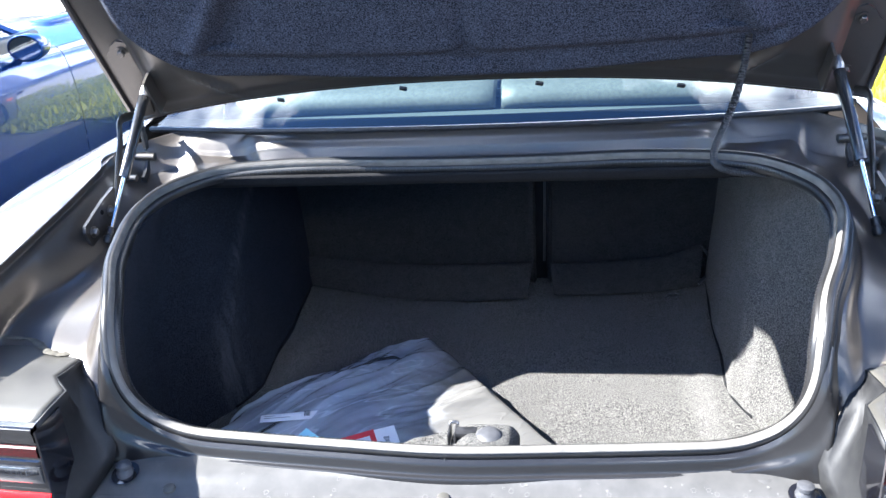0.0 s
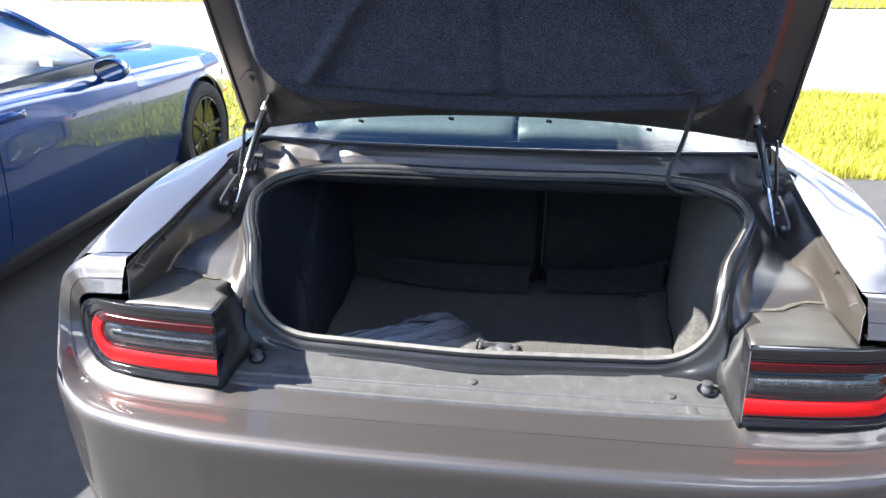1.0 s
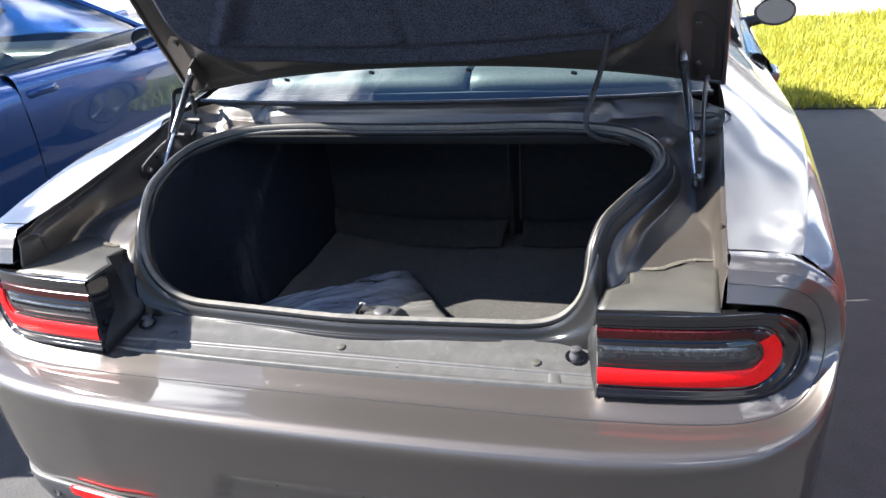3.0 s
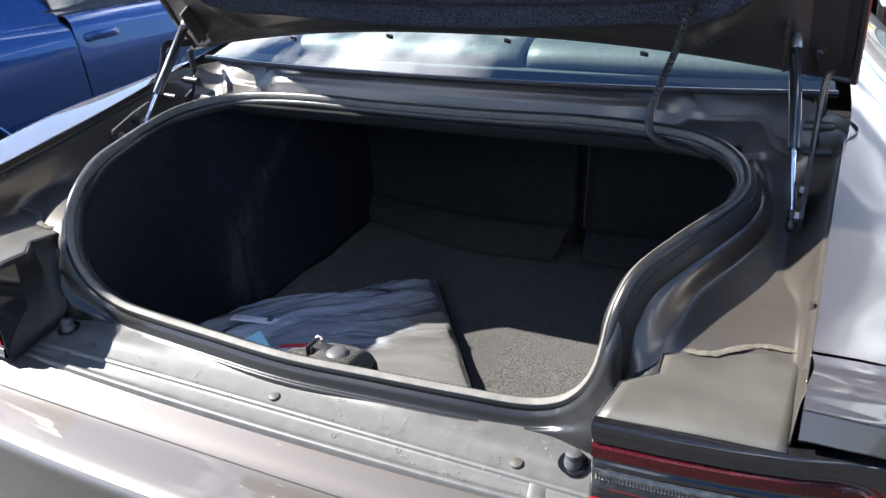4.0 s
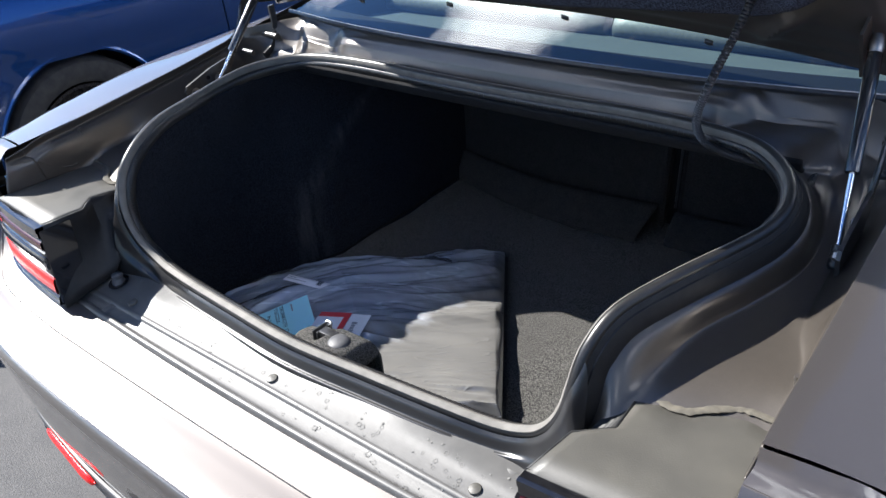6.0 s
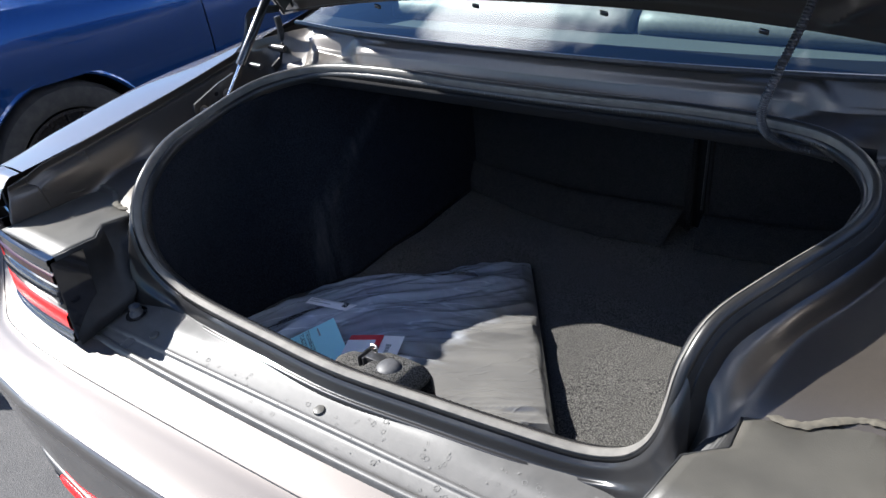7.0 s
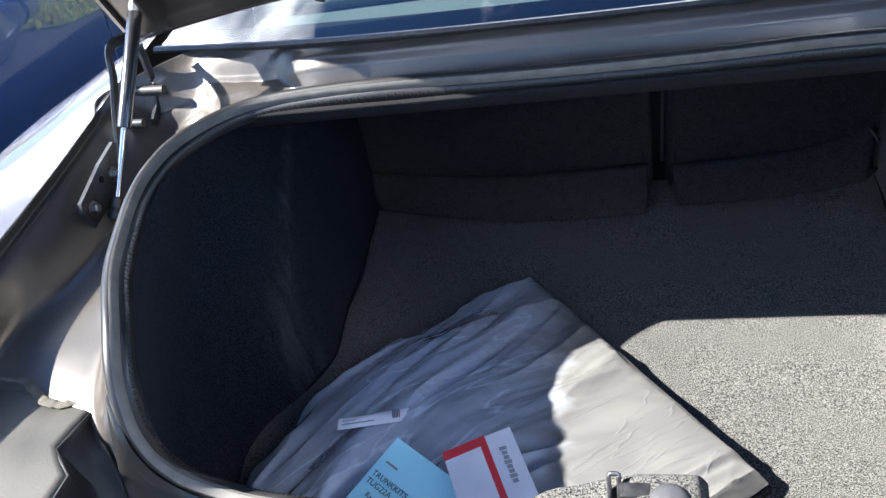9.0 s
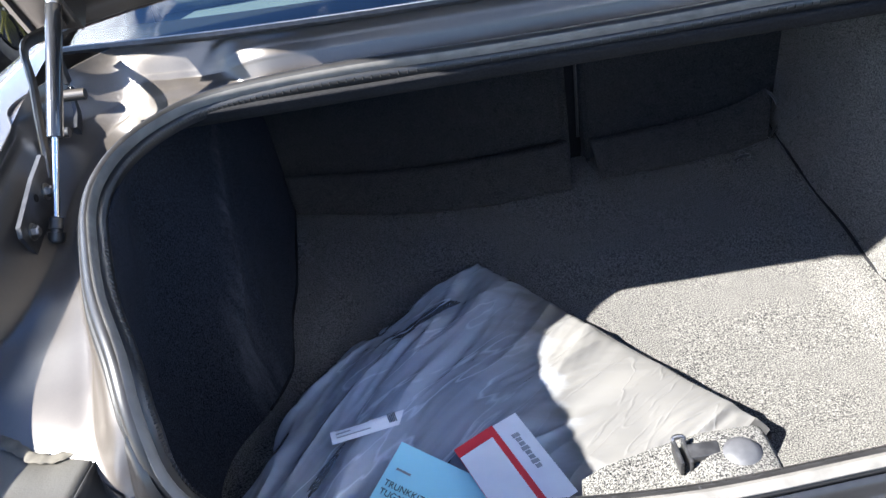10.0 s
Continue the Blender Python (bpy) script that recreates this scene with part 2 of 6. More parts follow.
# along the loose edge clear streaks show the dark mat, milky ones paint highlights
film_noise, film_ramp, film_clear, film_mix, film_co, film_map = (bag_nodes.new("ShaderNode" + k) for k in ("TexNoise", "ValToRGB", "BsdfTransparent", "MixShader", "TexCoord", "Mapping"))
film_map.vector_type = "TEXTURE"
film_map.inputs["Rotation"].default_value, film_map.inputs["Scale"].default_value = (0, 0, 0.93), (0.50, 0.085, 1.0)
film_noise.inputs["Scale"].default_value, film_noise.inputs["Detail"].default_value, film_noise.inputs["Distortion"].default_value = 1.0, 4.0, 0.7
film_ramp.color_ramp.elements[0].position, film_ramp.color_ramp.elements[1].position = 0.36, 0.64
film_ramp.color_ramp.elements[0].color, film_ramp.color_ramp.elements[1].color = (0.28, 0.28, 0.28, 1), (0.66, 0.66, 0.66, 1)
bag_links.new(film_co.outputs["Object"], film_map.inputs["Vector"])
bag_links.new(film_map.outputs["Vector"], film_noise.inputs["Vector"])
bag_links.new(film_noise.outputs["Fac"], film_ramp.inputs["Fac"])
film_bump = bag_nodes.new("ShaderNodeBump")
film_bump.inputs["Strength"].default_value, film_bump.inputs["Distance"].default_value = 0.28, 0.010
# thin standing creases along the streaks, made milkier to paint their glints
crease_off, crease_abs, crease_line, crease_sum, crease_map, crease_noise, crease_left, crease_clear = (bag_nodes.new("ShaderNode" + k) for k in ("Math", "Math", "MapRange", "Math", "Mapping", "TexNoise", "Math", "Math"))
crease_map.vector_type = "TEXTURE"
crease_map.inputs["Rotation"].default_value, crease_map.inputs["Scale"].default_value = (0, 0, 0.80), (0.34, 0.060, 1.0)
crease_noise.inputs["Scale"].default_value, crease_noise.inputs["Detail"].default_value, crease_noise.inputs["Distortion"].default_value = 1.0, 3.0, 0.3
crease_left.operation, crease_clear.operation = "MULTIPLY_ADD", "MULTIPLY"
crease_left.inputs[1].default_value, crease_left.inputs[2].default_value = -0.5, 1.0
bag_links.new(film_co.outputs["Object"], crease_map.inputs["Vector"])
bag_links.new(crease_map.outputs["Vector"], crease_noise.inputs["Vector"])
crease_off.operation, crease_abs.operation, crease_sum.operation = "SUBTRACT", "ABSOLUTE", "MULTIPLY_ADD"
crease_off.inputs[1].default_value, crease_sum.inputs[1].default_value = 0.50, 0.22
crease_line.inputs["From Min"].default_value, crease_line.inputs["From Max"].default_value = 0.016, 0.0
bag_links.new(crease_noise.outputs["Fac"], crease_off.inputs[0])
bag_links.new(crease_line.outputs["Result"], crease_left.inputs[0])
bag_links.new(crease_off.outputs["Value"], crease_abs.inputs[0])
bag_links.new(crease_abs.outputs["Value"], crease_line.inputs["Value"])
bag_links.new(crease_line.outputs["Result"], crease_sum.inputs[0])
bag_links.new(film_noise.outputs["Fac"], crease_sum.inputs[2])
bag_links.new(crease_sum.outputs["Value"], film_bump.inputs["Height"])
bag_links.new(bag_nodes["Principled BSDF"].inputs["Normal"].links[0].from_socket, film_bump.inputs["Normal"])
bag_links.new(film_bump.outputs["Normal"], bag_nodes["Principled BSDF"].inputs["Normal"])
# at the empty end, clear film over the dark mat, tinted blue for skylight
loose_co, loose_xyz, loose_noise, loose_add, loose_range, loose_skylight, loose_more = (bag_nodes.new("ShaderNode" + k) for k in ("TexCoord", "SeparateXYZ", "TexNoise", "Math", "MapRange", "Mix", "Math"))
loose_noise.inputs["Scale"].default_value, loose_noise.inputs["Detail"].default_value = 7.0, 4.0
loose_add.operation, loose_more.operation = "MULTIPLY_ADD", "MULTIPLY_ADD"
loose_add.inputs[1].default_value = 0.22
# the tint stays on the shaded part, short of the sun's edge
loose_range.inputs["From Min"].default_value, loose_range.inputs["From Max"].default_value = 0.04, -0.12
loose_skylight.data_type = "RGBA"
loose_skylight.inputs["B"].default_value = (0.66, 0.72, 0.83, 1)
loose_more.inputs[2].default_value = 0.03
bag_links.new(loose_co.outputs["Object"], loose_xyz.inputs["Vector"])
bag_links.new(bag_map.outputs["Vector"], loose_noise.inputs["Vector"])
bag_links.new(loose_noise.outputs["Fac"], loose_add.inputs[0])
bag_links.new(loose_xyz.outputs["X"], loose_add.inputs[2])
bag_links.new(loose_add.outputs["Value"], loose_range.inputs["Value"])
bag_links.new(bag_nodes["Principled BSDF"].inputs["Base Color"].links[0].from_socket, loose_skylight.inputs["A"])
bag_links.new(loose_range.outputs["Result"], loose_skylight.inputs["Factor"])
bag_links.new(loose_skylight.outputs["Result"], bag_nodes["Principled BSDF"].inputs["Base Color"])
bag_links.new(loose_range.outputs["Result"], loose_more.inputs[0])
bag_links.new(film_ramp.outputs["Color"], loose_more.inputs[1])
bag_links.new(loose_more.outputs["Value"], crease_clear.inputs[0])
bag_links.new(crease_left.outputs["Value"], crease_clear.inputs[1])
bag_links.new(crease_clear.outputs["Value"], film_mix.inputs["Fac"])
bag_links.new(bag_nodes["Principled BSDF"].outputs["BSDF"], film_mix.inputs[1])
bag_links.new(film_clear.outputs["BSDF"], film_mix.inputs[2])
film_gloss, film_fresnel, film_top = (bag_nodes.new("ShaderNode" + k) for k in ("BsdfGlossy", "Fresnel", "MixShader"))
film_gloss.inputs["Roughness"].default_value, film_fresnel.inputs["IOR"].default_value = 0.15, 1.9
bag_links.new(bag_nodes["Principled BSDF"].inputs["Normal"].links[0].from_socket, film_gloss.inputs["Normal"])
bag_links.new(bag_nodes["Principled BSDF"].inputs["Normal"].links[0].from_socket, film_fresnel.inputs["Normal"])
bag_links.new(film_fresnel.outputs["Fac"], film_top.inputs["Fac"])
bag_links.new(film_mix.outputs["Shader"], film_top.inputs[1])
bag_links.new(film_gloss.outputs["BSDF"], film_top.inputs[2])
bag_links.new(film_top.outputs["Shader"], bag_nodes["Material Output"].inputs["Surface"])
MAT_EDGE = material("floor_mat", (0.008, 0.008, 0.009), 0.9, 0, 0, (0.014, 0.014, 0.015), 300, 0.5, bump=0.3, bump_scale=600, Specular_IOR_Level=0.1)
MAT_TOP = material("floor_mat_pile", (0.020, 0.020, 0.021), 0.9, 0, 0, (0.060, 0.059, 0.057), 300, 0.5, bump=0.3, bump_scale=600, Specular_IOR_Level=0.1)
BLUE_CARD = material("blue_paper", (0.42, 0.84, 0.92), 0.6, 0, 0, (0.45, 0.86, 0.93), 20, 0.5)
WHITE_CARD = material("white_paper", (0.8, 0.8, 0.82), 0.5, 0, 0, (0.74, 0.74, 0.77), 20, 0.5)
RED_CARD = material("red_print", (0.72, 0.05, 0.06), 0.5, 0, 0, (0.66, 0.045, 0.055), 20, 0.5)
INK = material("dark_ink", (0.03, 0.04, 0.06), 0.6)
GREY_INK = material("grey_ink", (0.3, 0.31, 0.33), 0.6)
ASPHALT = material("asphalt", (0.034, 0.034, 0.037), 0.85, 0, 0, (0.066, 0.064, 0.064), 160, 0.7, bump=0.6, bump_scale=240, fine=0.004)
PALE = material("pale_concrete", (0.40, 0.375, 0.335), 0.85, 0, 0, (0.50, 0.47, 0.43), 3, 0.8, bump=0.2, bump_scale=80)
TURF = material("turf", (0.05, 0.07, 0.015), 0.9, 0, 0, (0.12, 0.12, 0.03), 20, 0.8)
ROAD = material("road", (0.16, 0.155, 0.15), 0.85, 0, 0, (0.2, 0.195, 0.19), 4, 0.8)
ROCK = material("rock_wall", (0.12, 0.11, 0.1), 0.9, 0, 0, (0.26, 0.24, 0.21), 1.2, 0.6, bump=0.6, bump_scale=2)
WOOD = material("grey_wood", (0.12, 0.1, 0.08), 0.85, 0, 0, (0.2, 0.17, 0.14), 20, 0.7)


def leaf_material(name, a, c):
    m = material(name, a, 0.55, 0, 0, c, 1.5, 0.9)
    n, k = m.node_tree.nodes, m.node_tree.links
    b, out = n["Principled BSDF"], n["Material Output"]
    t, s = n.new("ShaderNodeBsdfTranslucent"), n.new("ShaderNodeMixShader")
    t.inputs["Color"].default_value = (c[0] * 1.2, c[1] * 1.1, c[2], 1)
    s.inputs["Fac"].default_value = 0.4
    k.new(b.outputs["BSDF"], s.inputs[1]), k.new(t.outputs["BSDF"], s.inputs[2]), k.new(s.outputs["Shader"], out.inputs["Surface"])
    return m


GRASS = leaf_material("grass_blade", (0.20, 0.24, 0.025), (0.46, 0.44, 0.06))
SHRUB = leaf_material("shrub_leaf", (0.07, 0.12, 0.02), (0.2, 0.24, 0.04))


def glass_material(name, tint, through_share):
    """Thin tinted glass: clear pass-through with mirror gloss that grows at grazing angles."""
    m = bpy.data.materials.new(name)
    m.use_nodes = True
    n, k = m.node_tree.nodes, m.node_tree.links
    n.remove(n["Principled BSDF"])
    t, g, f, s = n.new("ShaderNodeBsdfTransparent"), n.new("ShaderNodeBsdfGlossy"), n.new("ShaderNodeFresnel"), n.new("ShaderNodeMixShader")
    t.inputs["Color"].default_value = (*[through_share * c for c in tint], 1)
    g.inputs["Roughness"].default_value = 0.015
    f.inputs["IOR"].default_value = 1.85
    k.new(f.outputs["Fac"], s.inputs["Fac"]), k.new(t.outputs["BSDF"], s.inputs[1]), k.new(g.outputs["BSDF"], s.inputs[2])
    k.new(s.outputs["Shader"], n["Material Output"].inputs["Surface"])
    return m


GLASS = glass_material("car_glass", (0.70, 0.92, 0.90), 0.80)
FRIT_BLACK = material("frit_black", (0.006, 0.006, 0.007), 0.5, 0, 0, (0.009, 0.009, 0.010), 200, 0.5, Specular_IOR_Level=0.1)
MIRROR = material("mirror_glass", (0.35, 0.37, 0.39), 0.03, 1.0)


# ---- mesh helpers ----
def mesh_part(name, geo, mat, parent=None, label="", smooth=True):
    """One mesh object from (verts, faces), under a thing or a part."""
    data = bpy.data.meshes.new(name)
    data.from_pydata([tuple(v) for v in geo[0]], [], geo[1])
    bm = bmesh.new()
    bm.from_mesh(data)
    bmesh.ops.recalc_face_normals(bm, faces=bm.faces)
    bm.to_mesh(data)
    bm.free()
    data.materials.append(mat)
    if smooth:
        data.shade_smooth()
        data.set_sharp_from_angle(angle=radians(38))
    ob = new(name, data)
    ob.parent = parent
    if mat.name.startswith("car_glass"):
        ob.visible_shadow = False
    if label:
        tagged(ob, label)
    return ob


def shell(ob, thick, offset=-1.0):
    mod = ob.modifiers.new("thickness", "SOLIDIFY")
    mod.thickness, mod.offset = thick, offset
    return ob


def spline(pts, n, closed=False):
    """n points on a Catmull-Rom curve through pts, evenly in parameter."""
    p = np.array(pts, float)
    count = len(p)
    if closed:
        ext = np.vstack([p[-1:], p, p[:2]])
        ts = np.linspace(0, count, n, endpoint=False)
    else:
        ext = np.vstack([2 * p[:1] - p[1:2], p, 2 * p[-1:] - p[-2:-1]])
        ts = np.linspace(0, count - 1 - 1e-9, n)
    out = []
    for t in ts:
        i, u = int(t), t - int(t)
        a, b, c, d = ext[i:i + 4]
        out.append(0.5 * (2 * b + (c - a) * u + (2 * a - 5 * b + 4 * c - d) * u * u + (3 * b - a - 3 * c + d) * u ** 3))
    return np.array(out)


def grid_faces(nr, nc, wrap_r=False, wrap_c=False):
    return [(i * nc + j, i * nc + (j + 1) % nc, ((i + 1) % nr) * nc + (j + 1) % nc, ((i + 1) % nr) * nc + j)
            for i in range(nr if wrap_r else nr - 1) for j in range(nc if wrap_c else nc - 1)]


def sheet(rows, nr, nc, closed_c=False):
    """A smooth sheet through a control grid of points."""
    dense = np.array([spline(r, nc, closed_c) for r in rows])
    full = np.array([spline(dense[:, j], nr) for j in range(nc)]).transpose(1, 0, 2)
    return full.reshape(-1, 3), grid_faces(nr, nc, False, closed_c)


def sheet_even(rows, nr, nc):
    """Like sheet, but the curves across the rows follow their true spacing, with no overshoot."""
    dense = np.array([spline(r, nc) for r in rows])
    gap = np.linalg.norm(np.diff(dense, axis=0), axis=2).mean(axis=1)
    at = np.concatenate([[0.0], np.cumsum(gap)])
    slope = np.zeros_like(dense)
    for i in range(1, len(rows) - 1):
        a, c = (dense[i] - dense[i - 1]) / gap[i - 1], (dense[i + 1] - dense[i]) / gap[i]
        slope[i] = (a * gap[i] + c * gap[i - 1]) / (gap[i] + gap[i - 1])
    slope[0], slope[-1] = (dense[1] - dense[0]) / gap[0], (dense[-1] - dense[-2]) / gap[-1]
    out = []
    for t in np.linspace(0, at[-1] - 1e-9, nr):
        i = int(np.searchsorted(at, t, side="right")) - 1
        u, g = (t - at[i]) / gap[i], gap[i]
        out.append((2 * u ** 3 - 3 * u ** 2 + 1) * dense[i] + (u ** 3 - 2 * u ** 2 + u) * g * slope[i] + (3 * u ** 2 - 2 * u ** 3) * dense[i + 1] + (u ** 3 - u ** 2) * g * slope[i + 1])
    return np.array(out).reshape(-1, 3), grid_faces(nr, nc)


def flip(geo):
    v = np.array(geo[0], float).copy()
    v[:, 0] *= -1
    return v, [tuple(reversed(f)) for f in geo[1]]


def merge(*geos):
    vs, fs, k = [], [], 0
    for v, f in geos:
        vs += [tuple(p) for p in v]
        fs += [tuple(i + k for i in q) for q in f]
        k += len(v)
    return vs, fs


def moved(geo, m):
    return [tuple(m @ Vector(v)) for v in geo[0]], geo[1]


def tube(path, radius, sides=10, closed=False, radii=None, flat=1.0):
    """A round bar along a path."""
    p = np.array(path, float)
    n = len(p)
    vs = []
    up = np.array([0.0, 0.0, 1.0])
    for i in range(n):
        a, b = (p[i - 1], p[(i + 1) % n]) if closed else (p[max(i - 1, 0)], p[min(i + 1, n - 1)])
        d = (b - a) / (np.linalg.norm(b - a) + 1e-12)
        s = np.cross(d, up)
        if np.linalg.norm(s) < 0.15:
            s = np.cross(d, [0.0, 1.0, 0.0])
        s /= np.linalg.norm(s)
        q = np.cross(s, d)
        r = radii[i] if radii is not None else radius
        vs += [p[i] + r * (math.cos(w) * s + flat * math.sin(w) * q) for w in np.linspace(0, 2 * math.pi, sides, endpoint=False)]
    fs = grid_faces(n, sides, closed, True)
    if not closed:
        fs += [tuple(range(sides))[::-1], tuple((n - 1) * sides + j for j in range(sides))]
    return vs, fs


def block(c, size, bevel=0.004, segs=2, turn=(0, 0, 0)):
    """A box with rounded edges."""
    bm = bmesh.new()
    bmesh.ops.create_cube(bm, size=1)
    for v in bm.verts:
        v.co = Vector((v.co.x * size[0], v.co.y * size[1], v.co.z * size[2]))
    if bevel:
        bmesh.ops.bevel(bm, geom=bm.edges[:], offset=bevel, segments=segs, affect="EDGES", profile=0.5)
    bm.verts.index_update()
    m = pose(*c, *turn)
    geo = ([tuple(m @ v.co) for v in bm.verts], [tuple(v.index for v in f.verts) for f in bm.faces])
    bm.free()
    return geo


def lathe(profile, sides=24, m=None):
    """A turned body: profile of (radius, height) round z."""
    vs = [(r * math.cos(a), r * math.sin(a), h) for r, h in profile for a in np.linspace(0, 2 * math.pi, sides, endpoint=False)]
    fs = grid_faces(len(profile), sides, False, True)
    geo = (vs, fs + [tuple(range(sides))[::-1], tuple((len(profile) - 1) * sides + j for j in range(sides))])
    return moved(geo, m) if m is not None else geo


def prism(outline, a, b):
    """A flat-sided body between two copies of an outline, moved by a and by b."""
    n = len(outline)
    vs = [tuple(Vector(p) + Vector(a)) for p in outline] + [tuple(Vector(p) + Vector(b)) for p in outline]
    return vs, [(i, (i + 1) % n, n + (i + 1) % n, n + i) for i in range(n)] + [tuple(range(n))[::-1], tuple(range(n, 2 * n))]


def mirrored(points):
    return [(-x, y, z) for x, y, z in points]


# ---- ground and distance ----
def plane_grid(x0, x1, y0, y1, z, nx=2, ny=2, wave=0.0):
    vs = [(x, y, z + (wave * noise.noise((x * 0.7, y * 0.7, 0)) if wave else 0.0)) for y in np.linspace(y0, y1, ny) for x in np.linspace(x0, x1, nx)]
    return vs, grid_faces(ny, nx)


tagged(mesh_part("ground", plane_grid(-900, 900, -700, 1100, -0.03), PALE), "pale sunlit concrete ground reaching the horizon", "ground", kind="structure")
tagged(mesh_part("pavement", block((0, -145.5, -0.06), (420, 300, 0.12), 0.01), ASPHALT), "dark asphalt parking lot with worn patches", "pavement", kind="structure")
tagged(mesh_part("grass_verge", plane_grid(-60, 60, 4.53, 8.05, 0.0, 120, 12, 0.03), TURF), "lawn strip beside the parking lot", "lawn", kind="structure")
tagged(mesh_part("far_verge", plane_grid(-120, 120, 20.6, 26.4, 0.0, 60, 6, 0.06), TURF), "grass strip beyond the pale lot", "lawn", kind="structure")
tagged(mesh_part("road", plane_grid(-300, 300, 33, 58, -0.01), ROAD), "grey country road in the distance", "road", kind="structure")


def blades(n, x0, x1, y0, y1, h0, h1, seed, wide=0.006):
    rng = random.Random(seed)
    vs, fs = [], []
    for i in range(n):
        x, y, a = rng.uniform(x0, x1), rng.uniform(y0, y1), rng.uniform(0, 6.283)
        tall = max(0.3, 0.8 + 0.5 * noise.noise((x * 1.3, y * 1.3, 4)))
        h, lean, w = rng.uniform(h0, h1) * tall, rng.uniform(0.2, 0.9), wide * rng.uniform(0.7, 1.4)
        dx, dy = math.cos(a), math.sin(a)
        k = len(vs)
        vs += [(x - dy * w, y + dx * w, -0.01), (x + dy * w, y - dx * w, -0.01),
               (x + dx * h * lean * 0.4 + dy * w * 0.7, y + dy * h * lean * 0.4 - dx * w * 0.7, h * 0.65),
               (x + dx * h * lean * 0.4 - dy * w * 0.7, y + dy * h * lean * 0.4 + dx * w * 0.7, h * 0.65),
               (x + dx * h * lean, y + dy * h * lean, h)]
        fs += [(k, k + 1, k + 2, k + 3), (k + 3, k + 2, k + 4)]
    return vs, fs


tagged(mesh_part("grass", blades(60000, 1.0, 7.5, 4.52, 8.05, 0.04, 0.11, 3, 0.005), GRASS, smooth=False), "yellow-green sunlit lawn grass", "grass", kind="stuff")
tagged(mesh_part("grass", blades(16000, -12.0, 1.0, 4.52, 8.05, 0.04, 0.11, 5, 0.01), GRASS, smooth=False), "yellow-green sunlit lawn grass", "grass", kind="stuff")
tagged(mesh_part("grass", blades(26000, -45, 30, 20.5, 26.6, 0.05, 0.16, 7, 0.022), GRASS, smooth=False), "rough grass along the far road", "grass", kind="stuff")


def shrub(x, y, size, seed):
    rng = random.Random(seed)
    vs, fs = [], []
    for i in range(700):
        a, r, h = rng.uniform(0, 6.283), rng.random() ** 0.5, rng.random()
        rad = size * r * (0.35 + 0.65 * math.sin(math.pi * min(0.95, h + 0.12)))
        c = Vector((rad * math.cos(a), rad * math.sin(a), size * 1.1 * h * (1.1 - 0.35 * r)))
        u = Vector((rng.gauss(0, 1), rng.gauss(0, 1), rng.gauss(0.6, 1))).normalized()
        s = u.cross(Vector((rng.random(), rng.random(), rng.random()))).normalized()
        l = size * rng.uniform(0.09, 0.18)
        k = len(vs)
        vs += [tuple(c - s * l * 0.2), tuple(c + u * l * 0.5 - s * l * 0.3), tuple(c + u * l), tuple(c + u * l * 0.5 + s * l * 0.3)]
        fs += [(k, k + 1, k + 2, k + 3)]
    ob = new("shrub")
    ob.location = (x, y, 0)
    mesh_part("crown", (vs, fs), SHRUB, ob, smooth=False)
    stem = merge(*[tube(spline([(0, 0, -0.02), (0.1 * size * math.cos(a), 0.1 * size * math.sin(a), 0.4 * size), (0.35 * size * math.cos(a), 0.35 * size * math.sin(a), 0.8 * size)], 6), 0.02 * size, 6) for a in (0.3, 2.2, 4.4)])
    mesh_part("stem", stem, WOOD, ob)
    return tagged(ob, "sunlit green shrub by the guard rail", "shrub", "shrubs along the road")


for i, (sx, sy, ss) in enumerate(((-19.4, 26.6, 0.75), (-15.6, 26.8, 1.0), (-13.9, 26.9, 0.65), (-26, 27.0, 0.9), (7.4, 26.8, 1.0), (-33, 27.0, 1.0), (17, 27.0, 0.7))):
    shrub(sx, sy, ss, 20 + i)

rail = new("guard_rail")
for i in range(46):
    mesh_part("post", block((-70 + 3.1 * i, 27.9, 0.22), (0.1, 0.1, 0.5), 0.01), WOOD, rail)
for z in (0.24, 0.40):
    mesh_part("beam", block((0, 27.83, z), (140, 0.05, 0.07), 0.01), WOOD, rail)
tagged(rail, "weathered wooden guard rail beside the distant road", "guard rail")

rock = [(x, 63 + 1.5 * noise.noise((x * 0.11, z * 0.4, 2)) + z * 0.25, z - 0.2) for z in np.linspace(0, 5.5, 9) for x in np.linspace(-260, 260, 200)]
shell(tagged(mesh_part("backdrop", (rock, grid_faces(9, 200)), ROCK), "rough grey rock cutting beyond the road", "rock face", kind="structure"), 1.0)


crack = spline([(3.9, 17.5, -0.022), (3.66, 15.0, -0.022), (3.14, 11.9, -0.022), (3.0, 10.2, -0.022), (2.66, 8.3, -0.022)], 60)
tagged(mesh_part("ground_crack", tube([p + np.array([0.012 * noise.noise((k * 0.9, 1, 0)), 0, 0]) for k, p in enumerate(crack)], 0.02, 5, flat=0.3), BLACK), "dark crack across the pale concrete", "crack", kind="structure")


# ---- cars: shared outline ----
REAR_AXLE, FRONT_AXLE, WHEEL_R = 0.90, 3.84, 0.35


def ground_of(y):
    """Height of the ground in the grey car's own axes."""
    return 0.05 + 0.038 * y


def raised(geo, sign=1):
    return [(x, y, z + sign * ground_of(y)) for x, y, z in geo[0]], geo[1]


def half_width(y):
    return float(np.interp(y, [0.3, 0.6, 1.0, 2.0, 3.0, 3.9, 4.3, 4.6, 4.78], [0.978, 0.982, 0.982, 0.96, 0.952, 0.957, 0.898, 0.77, 0.60]))


